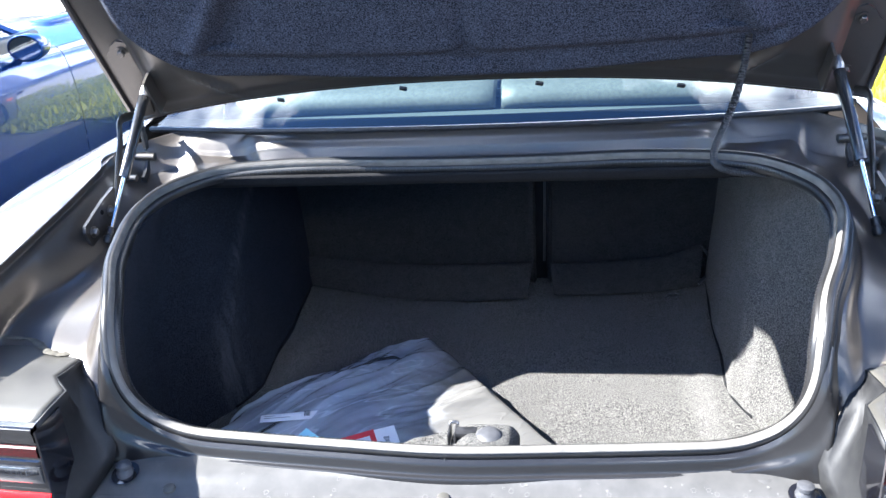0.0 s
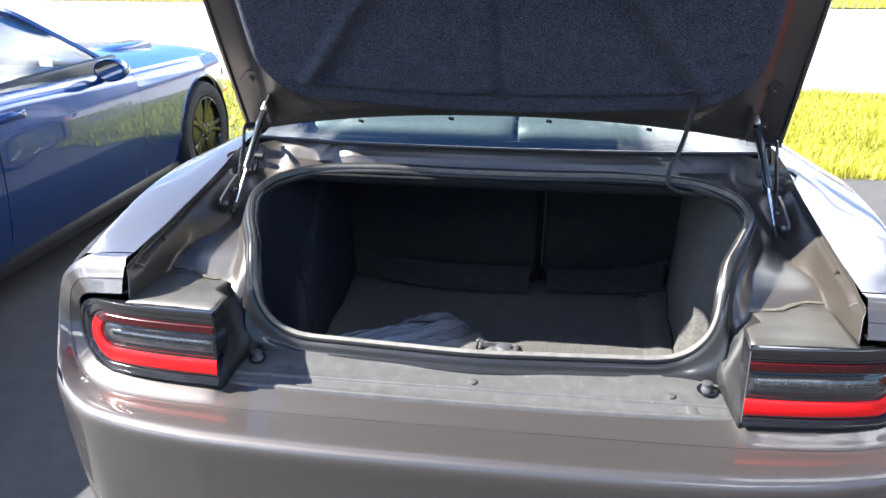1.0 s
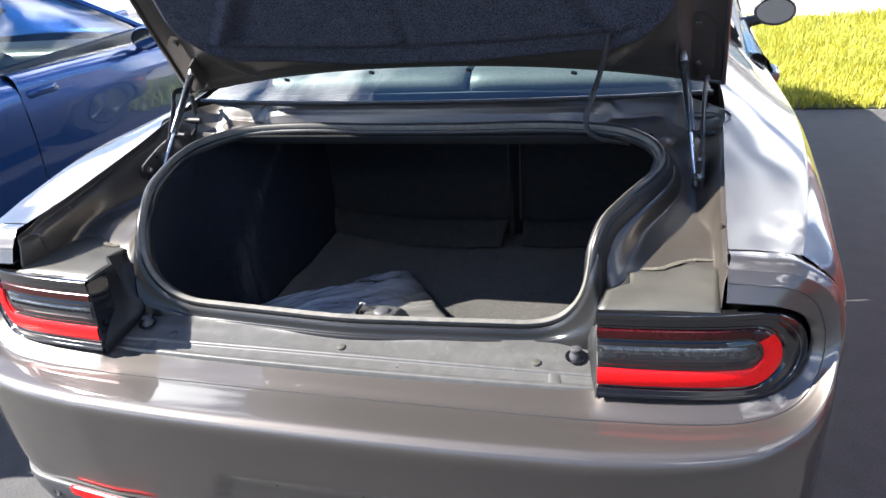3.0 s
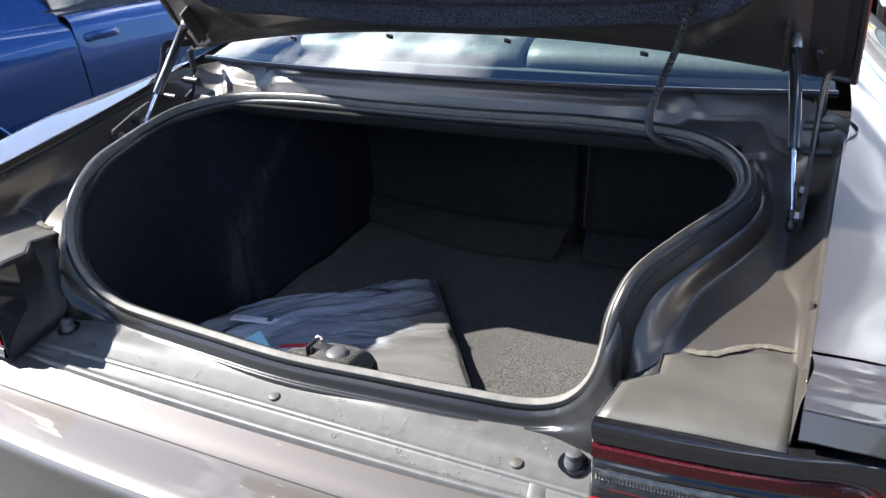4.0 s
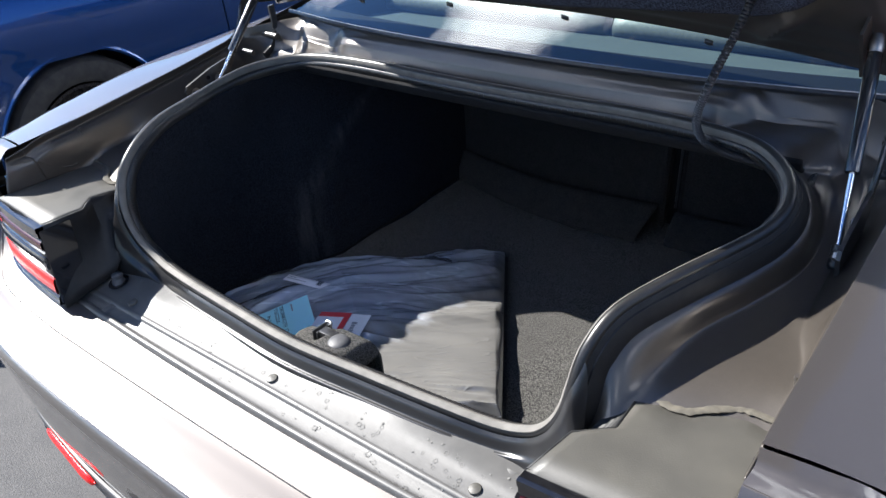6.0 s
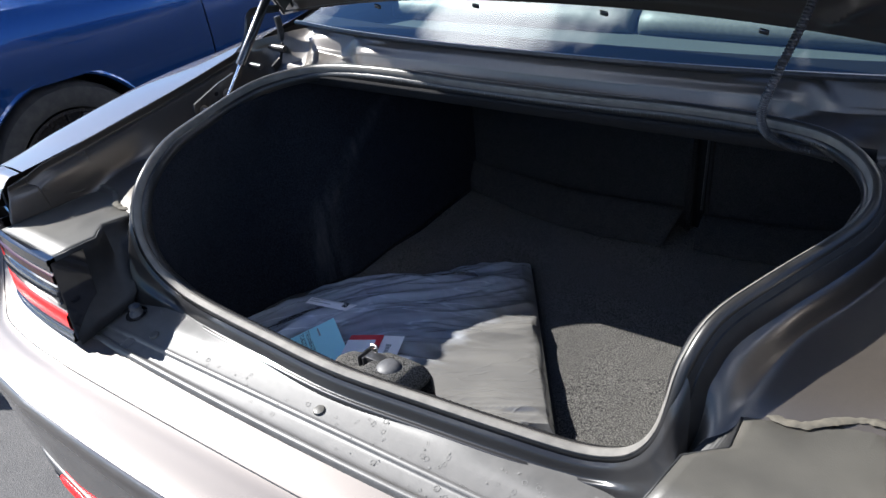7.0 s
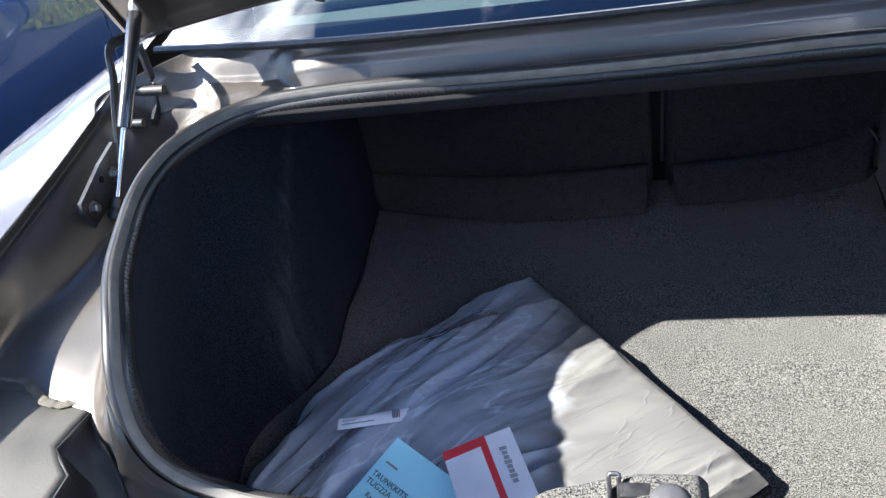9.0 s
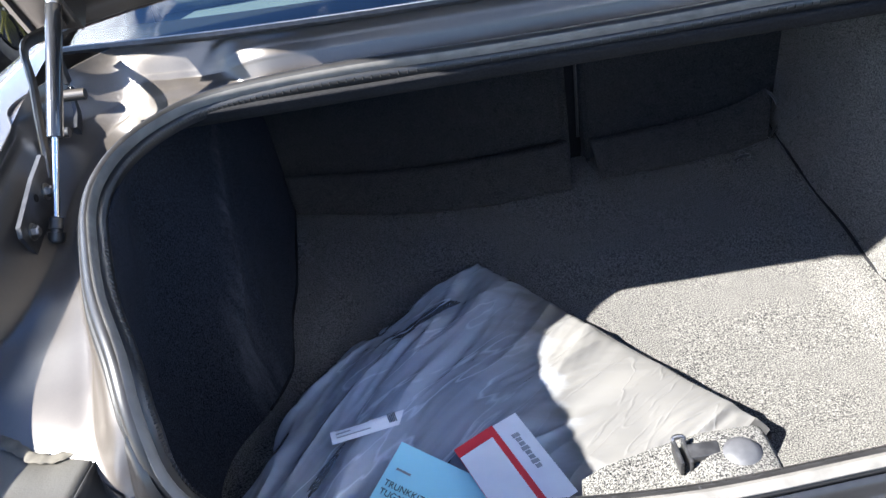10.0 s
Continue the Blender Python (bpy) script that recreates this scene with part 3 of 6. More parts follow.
def shoulder(y):
    return float(np.interp(y, [0.75, 1.3, 2.0, 2.9, 3.7, 4.3, 4.75], [1.0, 0.985, 0.955, 0.905, 0.875, 0.84, 0.77]))


def flank_x(y, z):
    top = shoulder(y)
    inset = np.interp(z, [0.17, 0.26, 0.40, 0.55, 0.68, 0.78, top - 0.03, top], [0.075, 0.035, 0.012, 0.002, 0.0, 0.006, 0.028, 0.055])
    return half_width(y) - float(inset)


def flank(y0, y1, z0, z1, axle=None, step=0.03):
    """A side panel between two stations; faces inside the wheel arch are left out and its rim is snapped to a circle."""
    ny, nz = max(3, int((y1 - y0) / step)), max(3, int(0.9 / step))
    vs = []
    for i in range(ny + 1):
        y = y0 + (y1 - y0) * i / ny
        top = z1 if z1 is not None else shoulder(y)
        for j in range(nz + 1):
            vs.append([0, y, z0 + (top - z0) * j / nz])
    fs = [tuple(f) for f in grid_faces(ny + 1, nz + 1)]
    if axle is not None:
        cy, cz, r = axle, WHEEL_R, 0.39
        def inside(v):
            return math.hypot(v[1] - cy, v[2] - cz) < r
        kept = [f for f in fs if not all(inside(vs[i]) for i in f)]
        used = {i for f in kept for i in f}
        for i in used:
            v = vs[i]
            d = math.hypot(v[1] - cy, v[2] - cz)
            if d < r:
                v[1], v[2] = cy + (v[1] - cy) * r / d, cz + (v[2] - cz) * r / d
        fs = kept
    used = sorted({i for f in fs for i in f})
    index = {k: n for n, k in enumerate(used)}
    return [(flank_x(vs[k][1], vs[k][2]), vs[k][1], vs[k][2]) for k in used], [tuple(index[i] for i in f) for f in fs]


def arch_lip(axle):
    pts = []
    for a in np.linspace(-0.35, math.pi + 0.35, 40):
        y, z = axle + 0.39 * math.cos(a), WHEEL_R + 0.39 * math.sin(a)
        z = max(z, 0.22)
        pts.append((flank_x(y, z) - 0.006, y, z))
    return tube(pts, 0.011, 6)


def arch_well(axle):
    vs = []
    for x in (0.955, 0.62):
        for a in np.linspace(-0.4, math.pi + 0.4, 30):
            vs.append((min(x, flank_x(axle, 0.6) - 0.01), axle + 0.395 * math.cos(a), max(0.2, WHEEL_R + 0.395 * math.sin(a))))
    geo = (vs, grid_faces(2, 30))
    disc = [(0.62, axle + 0.395 * math.cos(a), max(0.2, WHEEL_R + 0.395 * math.sin(a))) for a in np.linspace(-0.4, math.pi + 0.4, 30)]
    return merge(geo, (disc, [tuple(range(30))]))


def wheel(parent, x, y, rim_mat, side, lift=0.0):
    m = pose(x, y, WHEEL_R + lift, 0, 90 * side, 0) @ Matrix.Scale(0.96, 4)
    tyre = [(0.255, -0.11), (0.30, -0.125), (0.345, -0.118), (0.362, -0.09), (0.365, -0.04), (0.365, 0.04), (0.362, 0.09), (0.345, 0.118), (0.30, 0.125), (0.262, 0.112), (0.255, 0.08)]
    w = mesh_part("wheel", moved(lathe([(0.02, -0.1), (0.25, -0.1), (0.252, 0.085), (0.245, 0.085), (0.235, -0.03), (0.05, -0.03)], 40), m), HUB_DARK, parent)
    mesh_part("tyre", moved(lathe(tyre, 48), m), TYRE, w)
    geos = [lathe([(0.252, 0.09), (0.252, 0.112), (0.240, 0.115), (0.232, 0.10), (0.232, 0.06)], 48)]
    for i in range(5):
        for s in (-1, 1):
            a = 2 * math.pi * i / 5 + 0.3
            b = a + s * 0.165
            path = spline([(0.055 * math.cos(a + s * 0.22), 0.055 * math.sin(a + s * 0.22), 0.085), (0.14 * math.cos(a + s * 0.10), 0.14 * math.sin(a + s * 0.10), 0.088), (0.242 * math.cos(b), 0.242 * math.sin(b), 0.1)], 6)
            geos.append(tube(path, 0.02, 8, radii=[0.030, 0.027, 0.024, 0.022, 0.023, 0.028], flat=0.5))
    geos.append(lathe([(0.0, 0.05), (0.07, 0.05), (0.07, 0.09), (0.045, 0.1), (0.0, 0.1)], 24))
    mesh_part("rim", moved(merge(*geos), m), rim_mat, w)
    for a in np.linspace(0, 6.283, 5, endpoint=False):
        mesh_part("lug_nut", moved(lathe([(0.009, 0.085), (0.009, 0.1), (0.006, 0.106), (0.0, 0.106)], 8, pose(0.058 * math.cos(a), 0.058 * math.sin(a), 0)), m), STEEL, w)


# rear bumper: rows of stations from the middle, under the lamp, round its outer end and back over its top
PAD_ROW = [(0, -0.052, 0.759), (0.28, -0.049, 0.760), (0.50, -0.042, 0.764), (0.56, -0.058, 0.770), (0.66, -0.054, 0.770), (0.76, -0.042, 0.772), (0.83, -0.018, 0.780), (0.878, 0.006, 0.802), (0.902, 0.018, 0.845), (0.902, 0.02, 0.885), (0.884, -0.004, 0.927), (0.845, -0.032, 0.954), (0.80, -0.041, 0.960), (0.757, -0.044, 0.962)]
SEAM_ROW = [(0, -0.113, 0.741), (0.28, -0.112, 0.741), (0.50, -0.110, 0.742), (0.57, -0.107, 0.743), (0.68, -0.100, 0.744), (0.79, -0.082, 0.748), (0.862, -0.048, 0.758), (0.903, -0.020, 0.788), (0.923, 0.006, 0.84), (0.922, 0.013, 0.895), (0.902, 0.002, 0.948), (0.862, -0.021, 0.981), (0.81, -0.030, 0.989), (0.757, -0.033, 0.992)]
CREST_ROW = [(0, -0.205, 0.722), (0.28, -0.203, 0.722), (0.50, -0.195, 0.724), (0.58, -0.189, 0.725), (0.70, -0.173, 0.729), (0.81, -0.147, 0.736), (0.882, -0.102, 0.752), (0.925, -0.056, 0.785), (0.947, -0.006, 0.842), (0.946, 0.012, 0.905), (0.925, 0.012, 0.963), (0.872, -0.008, 1.003), (0.81, -0.016, 1.011), (0.757, -0.018, 1.014)]
GAP_ROW = [(0.957, 0.060, 0.795), (0.963, 0.062, 0.845), (0.957, 0.054, 0.915), (0.934, 0.046, 0.970), (0.888, 0.036, 1.012), (0.866, 0.034, 1.020), (0.81, 0.028, 1.027), (0.757, 0.020, 1.031)]


def full_row(half):
    return mirrored(half[:0:-1]) + list(half)


def blend_rows(a, b, t, out=(0, 0, 0)):
    return [tuple(np.array(p) * (1 - t) + np.array(q) * t + np.array(out)) for p, q in zip(a, b)]


def bumper_geo():
    """Upper face with its seam, and the lower face that hangs from the crest."""
    half_rows = [PAD_ROW, blend_rows(PAD_ROW, SEAM_ROW, 0.5), SEAM_ROW, blend_rows(SEAM_ROW, CREST_ROW, 0.35, (0, 0, 0.001)), blend_rows(SEAM_ROW, CREST_ROW, 0.7, (0, 0, 0.0025)), blend_rows(SEAM_ROW, CREST_ROW, 0.88, (0, 0, 0.0025)), CREST_ROW]
    top = sheet([full_row(r) for r in half_rows], 44, 260)
    roll = sheet([CREST_ROW[7:], blend_rows(CREST_ROW[7:], [GAP_ROW[0], GAP_ROW[1], GAP_ROW[2], GAP_ROW[3], GAP_ROW[5], GAP_ROW[6], GAP_ROW[7]], 0.45, (0.004, 0, 0.006)), [GAP_ROW[0], GAP_ROW[1], GAP_ROW[2], GAP_ROW[3], GAP_ROW[5], GAP_ROW[6], GAP_ROW[7]]], 12, 70)
    line = CREST_ROW[:8] + [(0.957, 0.06, 0.795), (0.973, 0.2, 0.795), (0.980, 0.36, 0.795), (0.982, 0.50, 0.795)]
    outs = [(0, -1)] * 4 + [(0.15, -0.98), (0.35, -0.9), (0.65, -0.75), (0.9, -0.4), (1, 0), (1, 0), (1, 0), (1, 0)]
    rows = [line]
    for z, o in ((-0.006, 0.0048), (-0.015, 0.0082), (-0.028, 0.0085), (-0.048, 0.0055), (-0.08, -0.001), (-0.13, -0.010), (-0.20, -0.024), (-0.255, -0.038), (-0.30, -0.054)):
        rows.append([(x + ox * o * k, y + oy * o * k, h + (0.425 - h) * (-z / 0.30)) for (x, y, h), (ox, oy), k in zip(line, outs, [1] * 5 + [0.85, 0.75, 0.65] + [0.4] * 4)])
    low = sheet([full_row(r) for r in rows], 60, 400)
    for p in low[0]:  # trapezoid recess for the number plate
        edge = min((0.268 - (p[2] - 0.458) * 0.52 - abs(p[0])) / 0.016, (0.572 - p[2]) / 0.012)
        if edge > 0 and p[1] < -0.1:
            k = min(1.0, edge)
            p[1] += 0.011 * k * k * (3 - 2 * k)
    return merge(top, low, roll, flip(roll))


# quarter panel: sections from low outside to the inner edge of the trunk gutter
QUARTER = [
    [(x * 1.0, y + 0.005, z + 0.0008) for x, y, z in GAP_ROW],
    [(0.964, 0.12, 0.80), (0.969, 0.12, 0.85), (0.966, 0.1, 0.925), (0.944, 0.1, 0.985), (0.897, 0.1, 1.020), (0.878, 0.1, 1.028), (0.812, 0.1, 1.036), (0.757, 0.1, 1.041)],
    [(0.971, 0.20, 0.80), (0.975, 0.2, 0.855), (0.968, 0.2, 0.935), (0.948, 0.2, 1.0), (0.908, 0.2, 1.036), (0.890, 0.2, 1.044), (0.818, 0.2, 1.050), (0.757, 0.2, 1.054)],
    [(0.981, 0.45, 0.80), (0.984, 0.45, 0.865), (0.976, 0.45, 0.955), (0.955, 0.45, 1.025), (0.928, 0.45, 1.066), (0.910, 0.45, 1.076), (0.83, 0.45, 1.087), (0.757, 0.45, 1.094)],
    [(0.982, 0.75, 0.80), (0.985, 0.75, 0.87), (0.977, 0.75, 0.965), (0.958, 0.75, 1.035), (0.934, 0.75, 1.080), (0.917, 0.75, 1.091), (0.835, 0.75, 1.125), (0.757, 0.75, 1.148)],
    [(0.982, 1.15, 0.80), (0.981, 1.15, 0.87), (0.970, 1.15, 0.96), (0.952, 1.15, 1.025), (0.930, 1.15, 1.065), (0.910, 1.15, 1.082), (0.80, 1.2, 1.155), (0.70, 1.15, 1.240)],
    [(0.964, 1.66, 0.80), (0.962, 1.66, 0.87), (0.955, 1.66, 0.96), (0.940, 1.66, 1.02), (0.912, 1.66, 1.055), (0.88, 1.66, 1.075), (0.74, 1.68, 1.2), (0.60, 1.68, 1.37)],
]

WIN_BOTTOM = [(0.0, 0.675, 1.150), (0.25, 0.682, 1.150), (0.50, 0.712, 1.148), (0.735, 0.766, 1.145)]
WIN_TOP = [(0.0, 1.62, 1.402), (0.22, 1.625, 1.399), (0.40, 1.63, 1.389), (0.555, 1.64, 1.37)]


FRIT = 0.062


def mid_points(a, b, t, rise):
    return [tuple(np.array(p) * (1 - t) + np.array(q) * t + np.array([0, 0, rise])) for p, q in zip(a, b)]


def coupe(thing, paint, rim_mat, with_tail=True):
    """The body of a two-door coupe with its nose towards +y; its tail crest stands at y = -0.2. The open one stands in its own axes, on the slope."""
    own = not with_tail
    level = raised if own else (lambda g: g)
    fitted = (lambda g: g) if own else (lambda g: raised(g, -1))

    def piece(part_name, geo, mat, over=thing, label=""):
        return mesh_part(part_name, level(geo), mat, over, label)

    for side, name in ((1, "right"), (-1, "left")):
        def put(part_name, geo, mat, over=thing, label=""):
            geo = geo if part_name in ("quarter_panel",) else level(geo)
            return mesh_part(part_name, geo if side == 1 else flip(geo), mat, over, label)
        put("quarter_panel", fitted(sheet(QUARTER, 70, 44)), paint)
        put("rear_fender", flank(0.50, 1.66, 0.2, 0.735, REAR_AXLE), paint)
        put("arch_trim", arch_lip(REAR_AXLE), paint)
        put("wheel_well", arch_well(REAR_AXLE), BLACK)
        door = put("door", flank(1.667, 2.98, 0.24, None), paint)
        put("door_handle", tube(spline([(0.93, 1.72, 0.865), (0.962, 1.74, 0.873), (0.968, 1.81, 0.873), (0.962, 1.88, 0.87), (0.925, 1.90, 0.865)], 14), 0.014, 8, flat=1.4), paint, door)
        put("handle_recess", lathe([(0.0, -0.004), (0.05, -0.003), (0.058, 0.004), (0.062, 0.0)], 20, pose(0.935, 1.81, 0.868, 0, 90, 0) @ Matrix.Diagonal((0.8, 1.6, 1, 1))), BLACK, door)
        put("front_fender", flank(2.986, 4.60, 0.2, None, FRONT_AXLE), paint)
        put("arch_trim", arch_lip(FRONT_AXLE), paint)
        put("wheel_well", arch_well(FRONT_AXLE), BLACK)
        put("rocker", block((0.86, 2.4, 0.2), (0.12, 2.1, 0.1), 0.03), BLACK)
        wheel(thing, side * 0.85, REAR_AXLE, rim_mat, side, ground_of(REAR_AXLE) if own else 0.0)
        wheel(thing, side * 0.845, FRONT_AXLE, rim_mat, side, ground_of(FRONT_AXLE) if own else 0.0)
        # side glass, pillars, roof rail
        low = [(0.865, y, shoulder(y) - 0.002) for y in (1.66, 2.0, 2.5, 2.92)]
        high = [(0.63, 1.74, 1.29), (0.64, 1.95, 1.305), (0.635, 2.15, 1.30), (0.62, 2.35, 1.275)]
        put("side_window", sheet([low, mid_points(low, high, 0.5, 0.012), high], 10, 24), GLASS)
        put("belt_trim", tube(spline([(x + 0.004, y, z + 0.004) for x, y, z in low], 20), 0.008, 6), GLOSS_BLACK)
        put("roof_rail", tube(spline([(0.60, 1.6, 1.285)] + high + [(0.685, 2.60, 1.14), (0.76, 2.88, 0.98), (0.80, 3.02, 0.90)], 40), 0.03, 8), paint)
        put("belt_shelf", sheet([[(flank_x(y, shoulder(y)) - 0.002, y, shoulder(y) - 0.002), (0.89, y, shoulder(y) + 0.006), (0.862, y, shoulder(y) - 0.004)] for y in (1.667, 2.0, 2.5, 2.98)], 24, 8), paint)
        # mirror
        shell_geo = sheet([[(1.015 + 0.088 * math.cos(a) * s, 2.60 + d, 0.965 + 0.062 * math.sin(a) * s) for a in np.linspace(0, 6.283, 14, endpoint=False)] for d, s in ((-0.035, 0.92), (-0.03, 1.0), (0.02, 0.97), (0.07, 0.75), (0.1, 0.3), (0.105, 0.02))], 20, 28, True)
        mir = put("wing_mirror", shell_geo, paint)
        put("mirror_glass", lathe([(0.0, 0.0), (0.076, 0.0), (0.078, -0.004)], 28, pose(1.015, 2.565, 0.965, 90, 0, 0) @ Matrix.Diagonal((1.02, 0.68, 1, 1))), MIRROR, mir)
        put("stalk", tube(spline([(0.872, 2.66, 0.905), (0.925, 2.655, 0.912), (0.985, 2.64, 0.932)], 6), 0.016, 8, flat=1.5), paint, mir)
        put("marker_lamp", block((0.885, 4.33, 0.56), (0.012, 0.13, 0.05), 0.004), AMBER)
        # headlamp
        put("headlamp", lathe([(0.0, -0.02), (0.085, -0.02), (0.09, 0.0), (0.07, 0.01), (0.0, 0.012)], 24, pose(0.62, 4.775, 0.62, -90, 0, 0)), CLEAR_LENS)
    # hood, nose
    hood = [[(-0.89 + 0.03 * k, y, shoulder(y) + 0.0), (-0.6, y + 0.02, shoulder(y) + 0.035), (-0.3, y + 0.04, shoulder(y) + 0.05), (0, y + 0.05, shoulder(y) + 0.055), (0.3, y + 0.04, shoulder(y) + 0.05), (0.6, y + 0.02, shoulder(y) + 0.035), (0.89 - 0.03 * k, y, shoulder(y) + 0.0)]
            for k, y in ((0, 2.96), (0, 3.4), (0, 3.9), (1.5, 4.3), (6, 4.6), (9, 4.72))]
    piece("hood", sheet(hood, 40, 40), paint)
    for s in (-1, 1):
        piece("hood_scoop", block((0.36 * s, 3.9, shoulder(3.9) + 0.05), (0.2, 0.5, 0.05), 0.02, 3), paint)
    nose = [[(-0.905, 4.25, z), (-0.77, 4.58, z), (-0.64, 4.74, z), (-0.4, 4.84 + d, z), (0, 4.86 + d, z), (0.4, 4.84 + d, z), (0.64, 4.74, z), (0.77, 4.58, z), (0.905, 4.25, z)] for z, d in ((0.2, -0.05), (0.34, 0.0), (0.48, 0.02), (0.52, 0.0))]
    piece("front_bumper", sheet(nose, 16, 50), paint)
    grille = [[(-0.70, 4.66, z), (-0.4, 4.77, z), (0, 4.79, z), (0.4, 4.77, z), (0.70, 4.66, z)] for z in (0.51, 0.62, 0.755)]
    piece("grille", sheet(grille, 8, 30), BLACK)
    # roof, glass
    roof = [full_row([(0.0, y, z), (0.22, y, z - 0.004), (0.42, y, z - 0.014), (0.62, y + 0.01, z - 0.035)]) for y, z in ((1.62, 1.29), (1.8, 1.32), (2.0, 1.33), (2.2, 1.322), (2.42, 1.29))]
    piece("roof", sheet(roof, 24, 30), paint)
    wb, wt = full_row(WIN_BOTTOM), full_row(WIN_TOP)
    mesh_part("rear_window", fitted(sheet([wb, mid_points(wb, wt, 0.35, 0.02), mid_points(wb, wt, 0.7, 0.022), wt], 20, 40)), GLASS, thing, "curved tinted rear window reflecting clouds")
    frit = [mid_points(wb, wt, k, 0.02 * math.sin(math.pi * min(1.0, k / 0.7) * 0.5) - 0.004) for k in (0.0, 0.02, 0.04, FRIT)]
    mesh_part("window_frit", fitted(sheet(frit, 6, 60)), FRIT_BLACK, thing, "black printed border of the rear window")
    mesh_part("window_seal", fitted(tube(spline([(x, y - 0.004, z + 0.004) for x, y, z in wb], 60), 0.006, 6)), BLACK, thing)
    sb = full_row([(0.0, 3.20, 0.945), (0.3, 3.17, 0.94), (0.55, 3.09, 0.93), (0.76, 2.95, 0.91)])
    st = full_row([(0.0, 2.42, 1.29), (0.22, 2.42, 1.286), (0.42, 2.415, 1.276), (0.61, 2.40, 1.255)])
    piece("windshield", sheet([sb, mid_points(sb, st, 0.5, 0.025), st], 16, 40), GLASS)
    # cabin
    mesh_part("parcel_shelf", fitted(sheet([[(-0.60, 0.775, 1.112), (0, 0.715, 1.118), (0.60, 0.775, 1.112)], [(-0.66, 1.0, 1.10), (0, 1.0, 1.105), (0.66, 1.0, 1.10)], [(-0.64, 1.36, 1.09), (0, 1.36, 1.09), (0.64, 1.36, 1.09)]], 8, 12)), SHELF, thing)
    for x in (-0.45, 0, 0.45):
        piece("speaker_grille", block((x, 1.22, 1.008), (0.16, 0.06, 0.010), 0.005), SHELF)
    for x in (-0.33, 0.37):
        piece("rear_seat", sheet([[(x - 0.345, y + 0.03, z - 0.02), (x - 0.315, y + 0.004, z - 0.003), (x - 0.1, y, z), (x + 0.1, y, z), (x + 0.315, y + 0.004, z - 0.003), (x + 0.345, y + 0.03, z - 0.02)] for y, z in ((1.06, 1.005), (1.035, 1.03), (1.05, 1.062), (1.10, 1.08), (1.22, 1.075), (1.34, 1.03))], 20, 24), SEAT)
        piece("headrest", sheet([[(x + 0.11 * k * math.cos(a), 1.20 + 0.05 * k * math.sin(a), z) for a in np.linspace(0, 6.283, 12, endpoint=False)] for z, k in ((1.06, 0.9), (1.08, 1.0), (1.12, 1.0), (1.135, 0.8), (1.14, 0.05))], 14, 24, True), SEAT)
        piece("front_seat", sheet([[(x - 0.25 * w, 2.05 - (z - 0.6) * 0.25, z), (x, 2.02 - (z - 0.6) * 0.25, z + 0.01), (x + 0.25 * w, 2.05 - (z - 0.6) * 0.25, z)] + [(x + 0.22 * w, 2.17 - (z - 0.6) * 0.25, z), (x - 0.22 * w, 2.17 - (z - 0.6) * 0.25, z)] for z, w in ((0.45, 1), (0.8, 1), (0.98, 0.85), (1.03, 0.5), (1.14, 0.48), (1.17, 0.2))], 24, 30, True), SEAT)
    piece("cabin_floor", block((0, 2.1, 0.3), (1.6, 2.4, 0.1), 0.02), BLACK)
    piece("dashboard", block((0, 2.75, 0.84), (1.5, 0.4, 0.18), 0.06, 3), BLACK)
    wheel_ring = lathe([(0.165, 0.0), (0.18, -0.014), (0.195, 0.0), (0.18, 0.014), (0.165, 0.001)], 30, pose(-0.37, 2.4, 0.86, 65, 0, 0))
    piece("steering_wheel", wheel_ring, BLACK)
    for s in (-1, 1):
        piece("door_card", block((0.83 * s, 2.25, 0.75), (0.05, 1.4, 0.5), 0.02), BLACK)
    # underside
    piece("underbody", block((0, 2.3, 0.22), (1.2, 4.6, 0.12), 0.03), BLACK)
    bumper = mesh_part("rear_bumper", fitted(bumper_geo()), paint, thing, "smooth painted rear bumper cover")
    mesh_part("bumper_seam", fitted(tube(spline(full_row([(x, y, z + 0.0004) for x, y, z in SEAM_ROW]), 200), 0.0011, 5)), BLACK, bumper)
    if with_tail:
        deck = [full_row([(0.0, y, z), (0.3, y, z - 0.004), (0.6, y, z - 0.012), (0.757, y, z - 0.02)]) for y, z in ((-0.05, 1.03), (0.0, 1.04), (0.3, 1.055), (0.68, 1.07))]
        mesh_part("trunk_lid", sheet(deck, 20, 30), paint, thing)
        tailp = [full_row([(0.0, y, z), (0.3, y, z), (0.6, y + 0.004, z), (0.86, y + 0.05, z)]) for y, z in ((-0.05, 1.03), (-0.07, 1.0), (-0.05, 0.9), (-0.05, 0.7))]
        mesh_part("tail_panel", sheet(tailp, 14, 30), GLOSS_BLACK, thing)
    return bumper


# ---- the grey car with its trunk open ----
car = tagged(new("car"), "dark grey two-door coupe with its trunk open", "car")
car.matrix_world = CAR_AXES
bumper = coupe(car, GREY_PAINT, RIM_BRIGHT, with_tail=False)

blue_car = tagged(new("car"), "metallic blue two-door coupe parked beside the grey car", "car")
blue_car.location = (-3.25, 0.03, 0.0)
coupe(blue_car, BLUE_PAINT, RIM_DARK)

red_car = tagged(new("car"), "dark red two-door coupe parked on the asphalt", "car")
red_car.location = (3.16, -0.72, 0.0)
coupe(red_car, RED_PAINT, RIM_GREY)

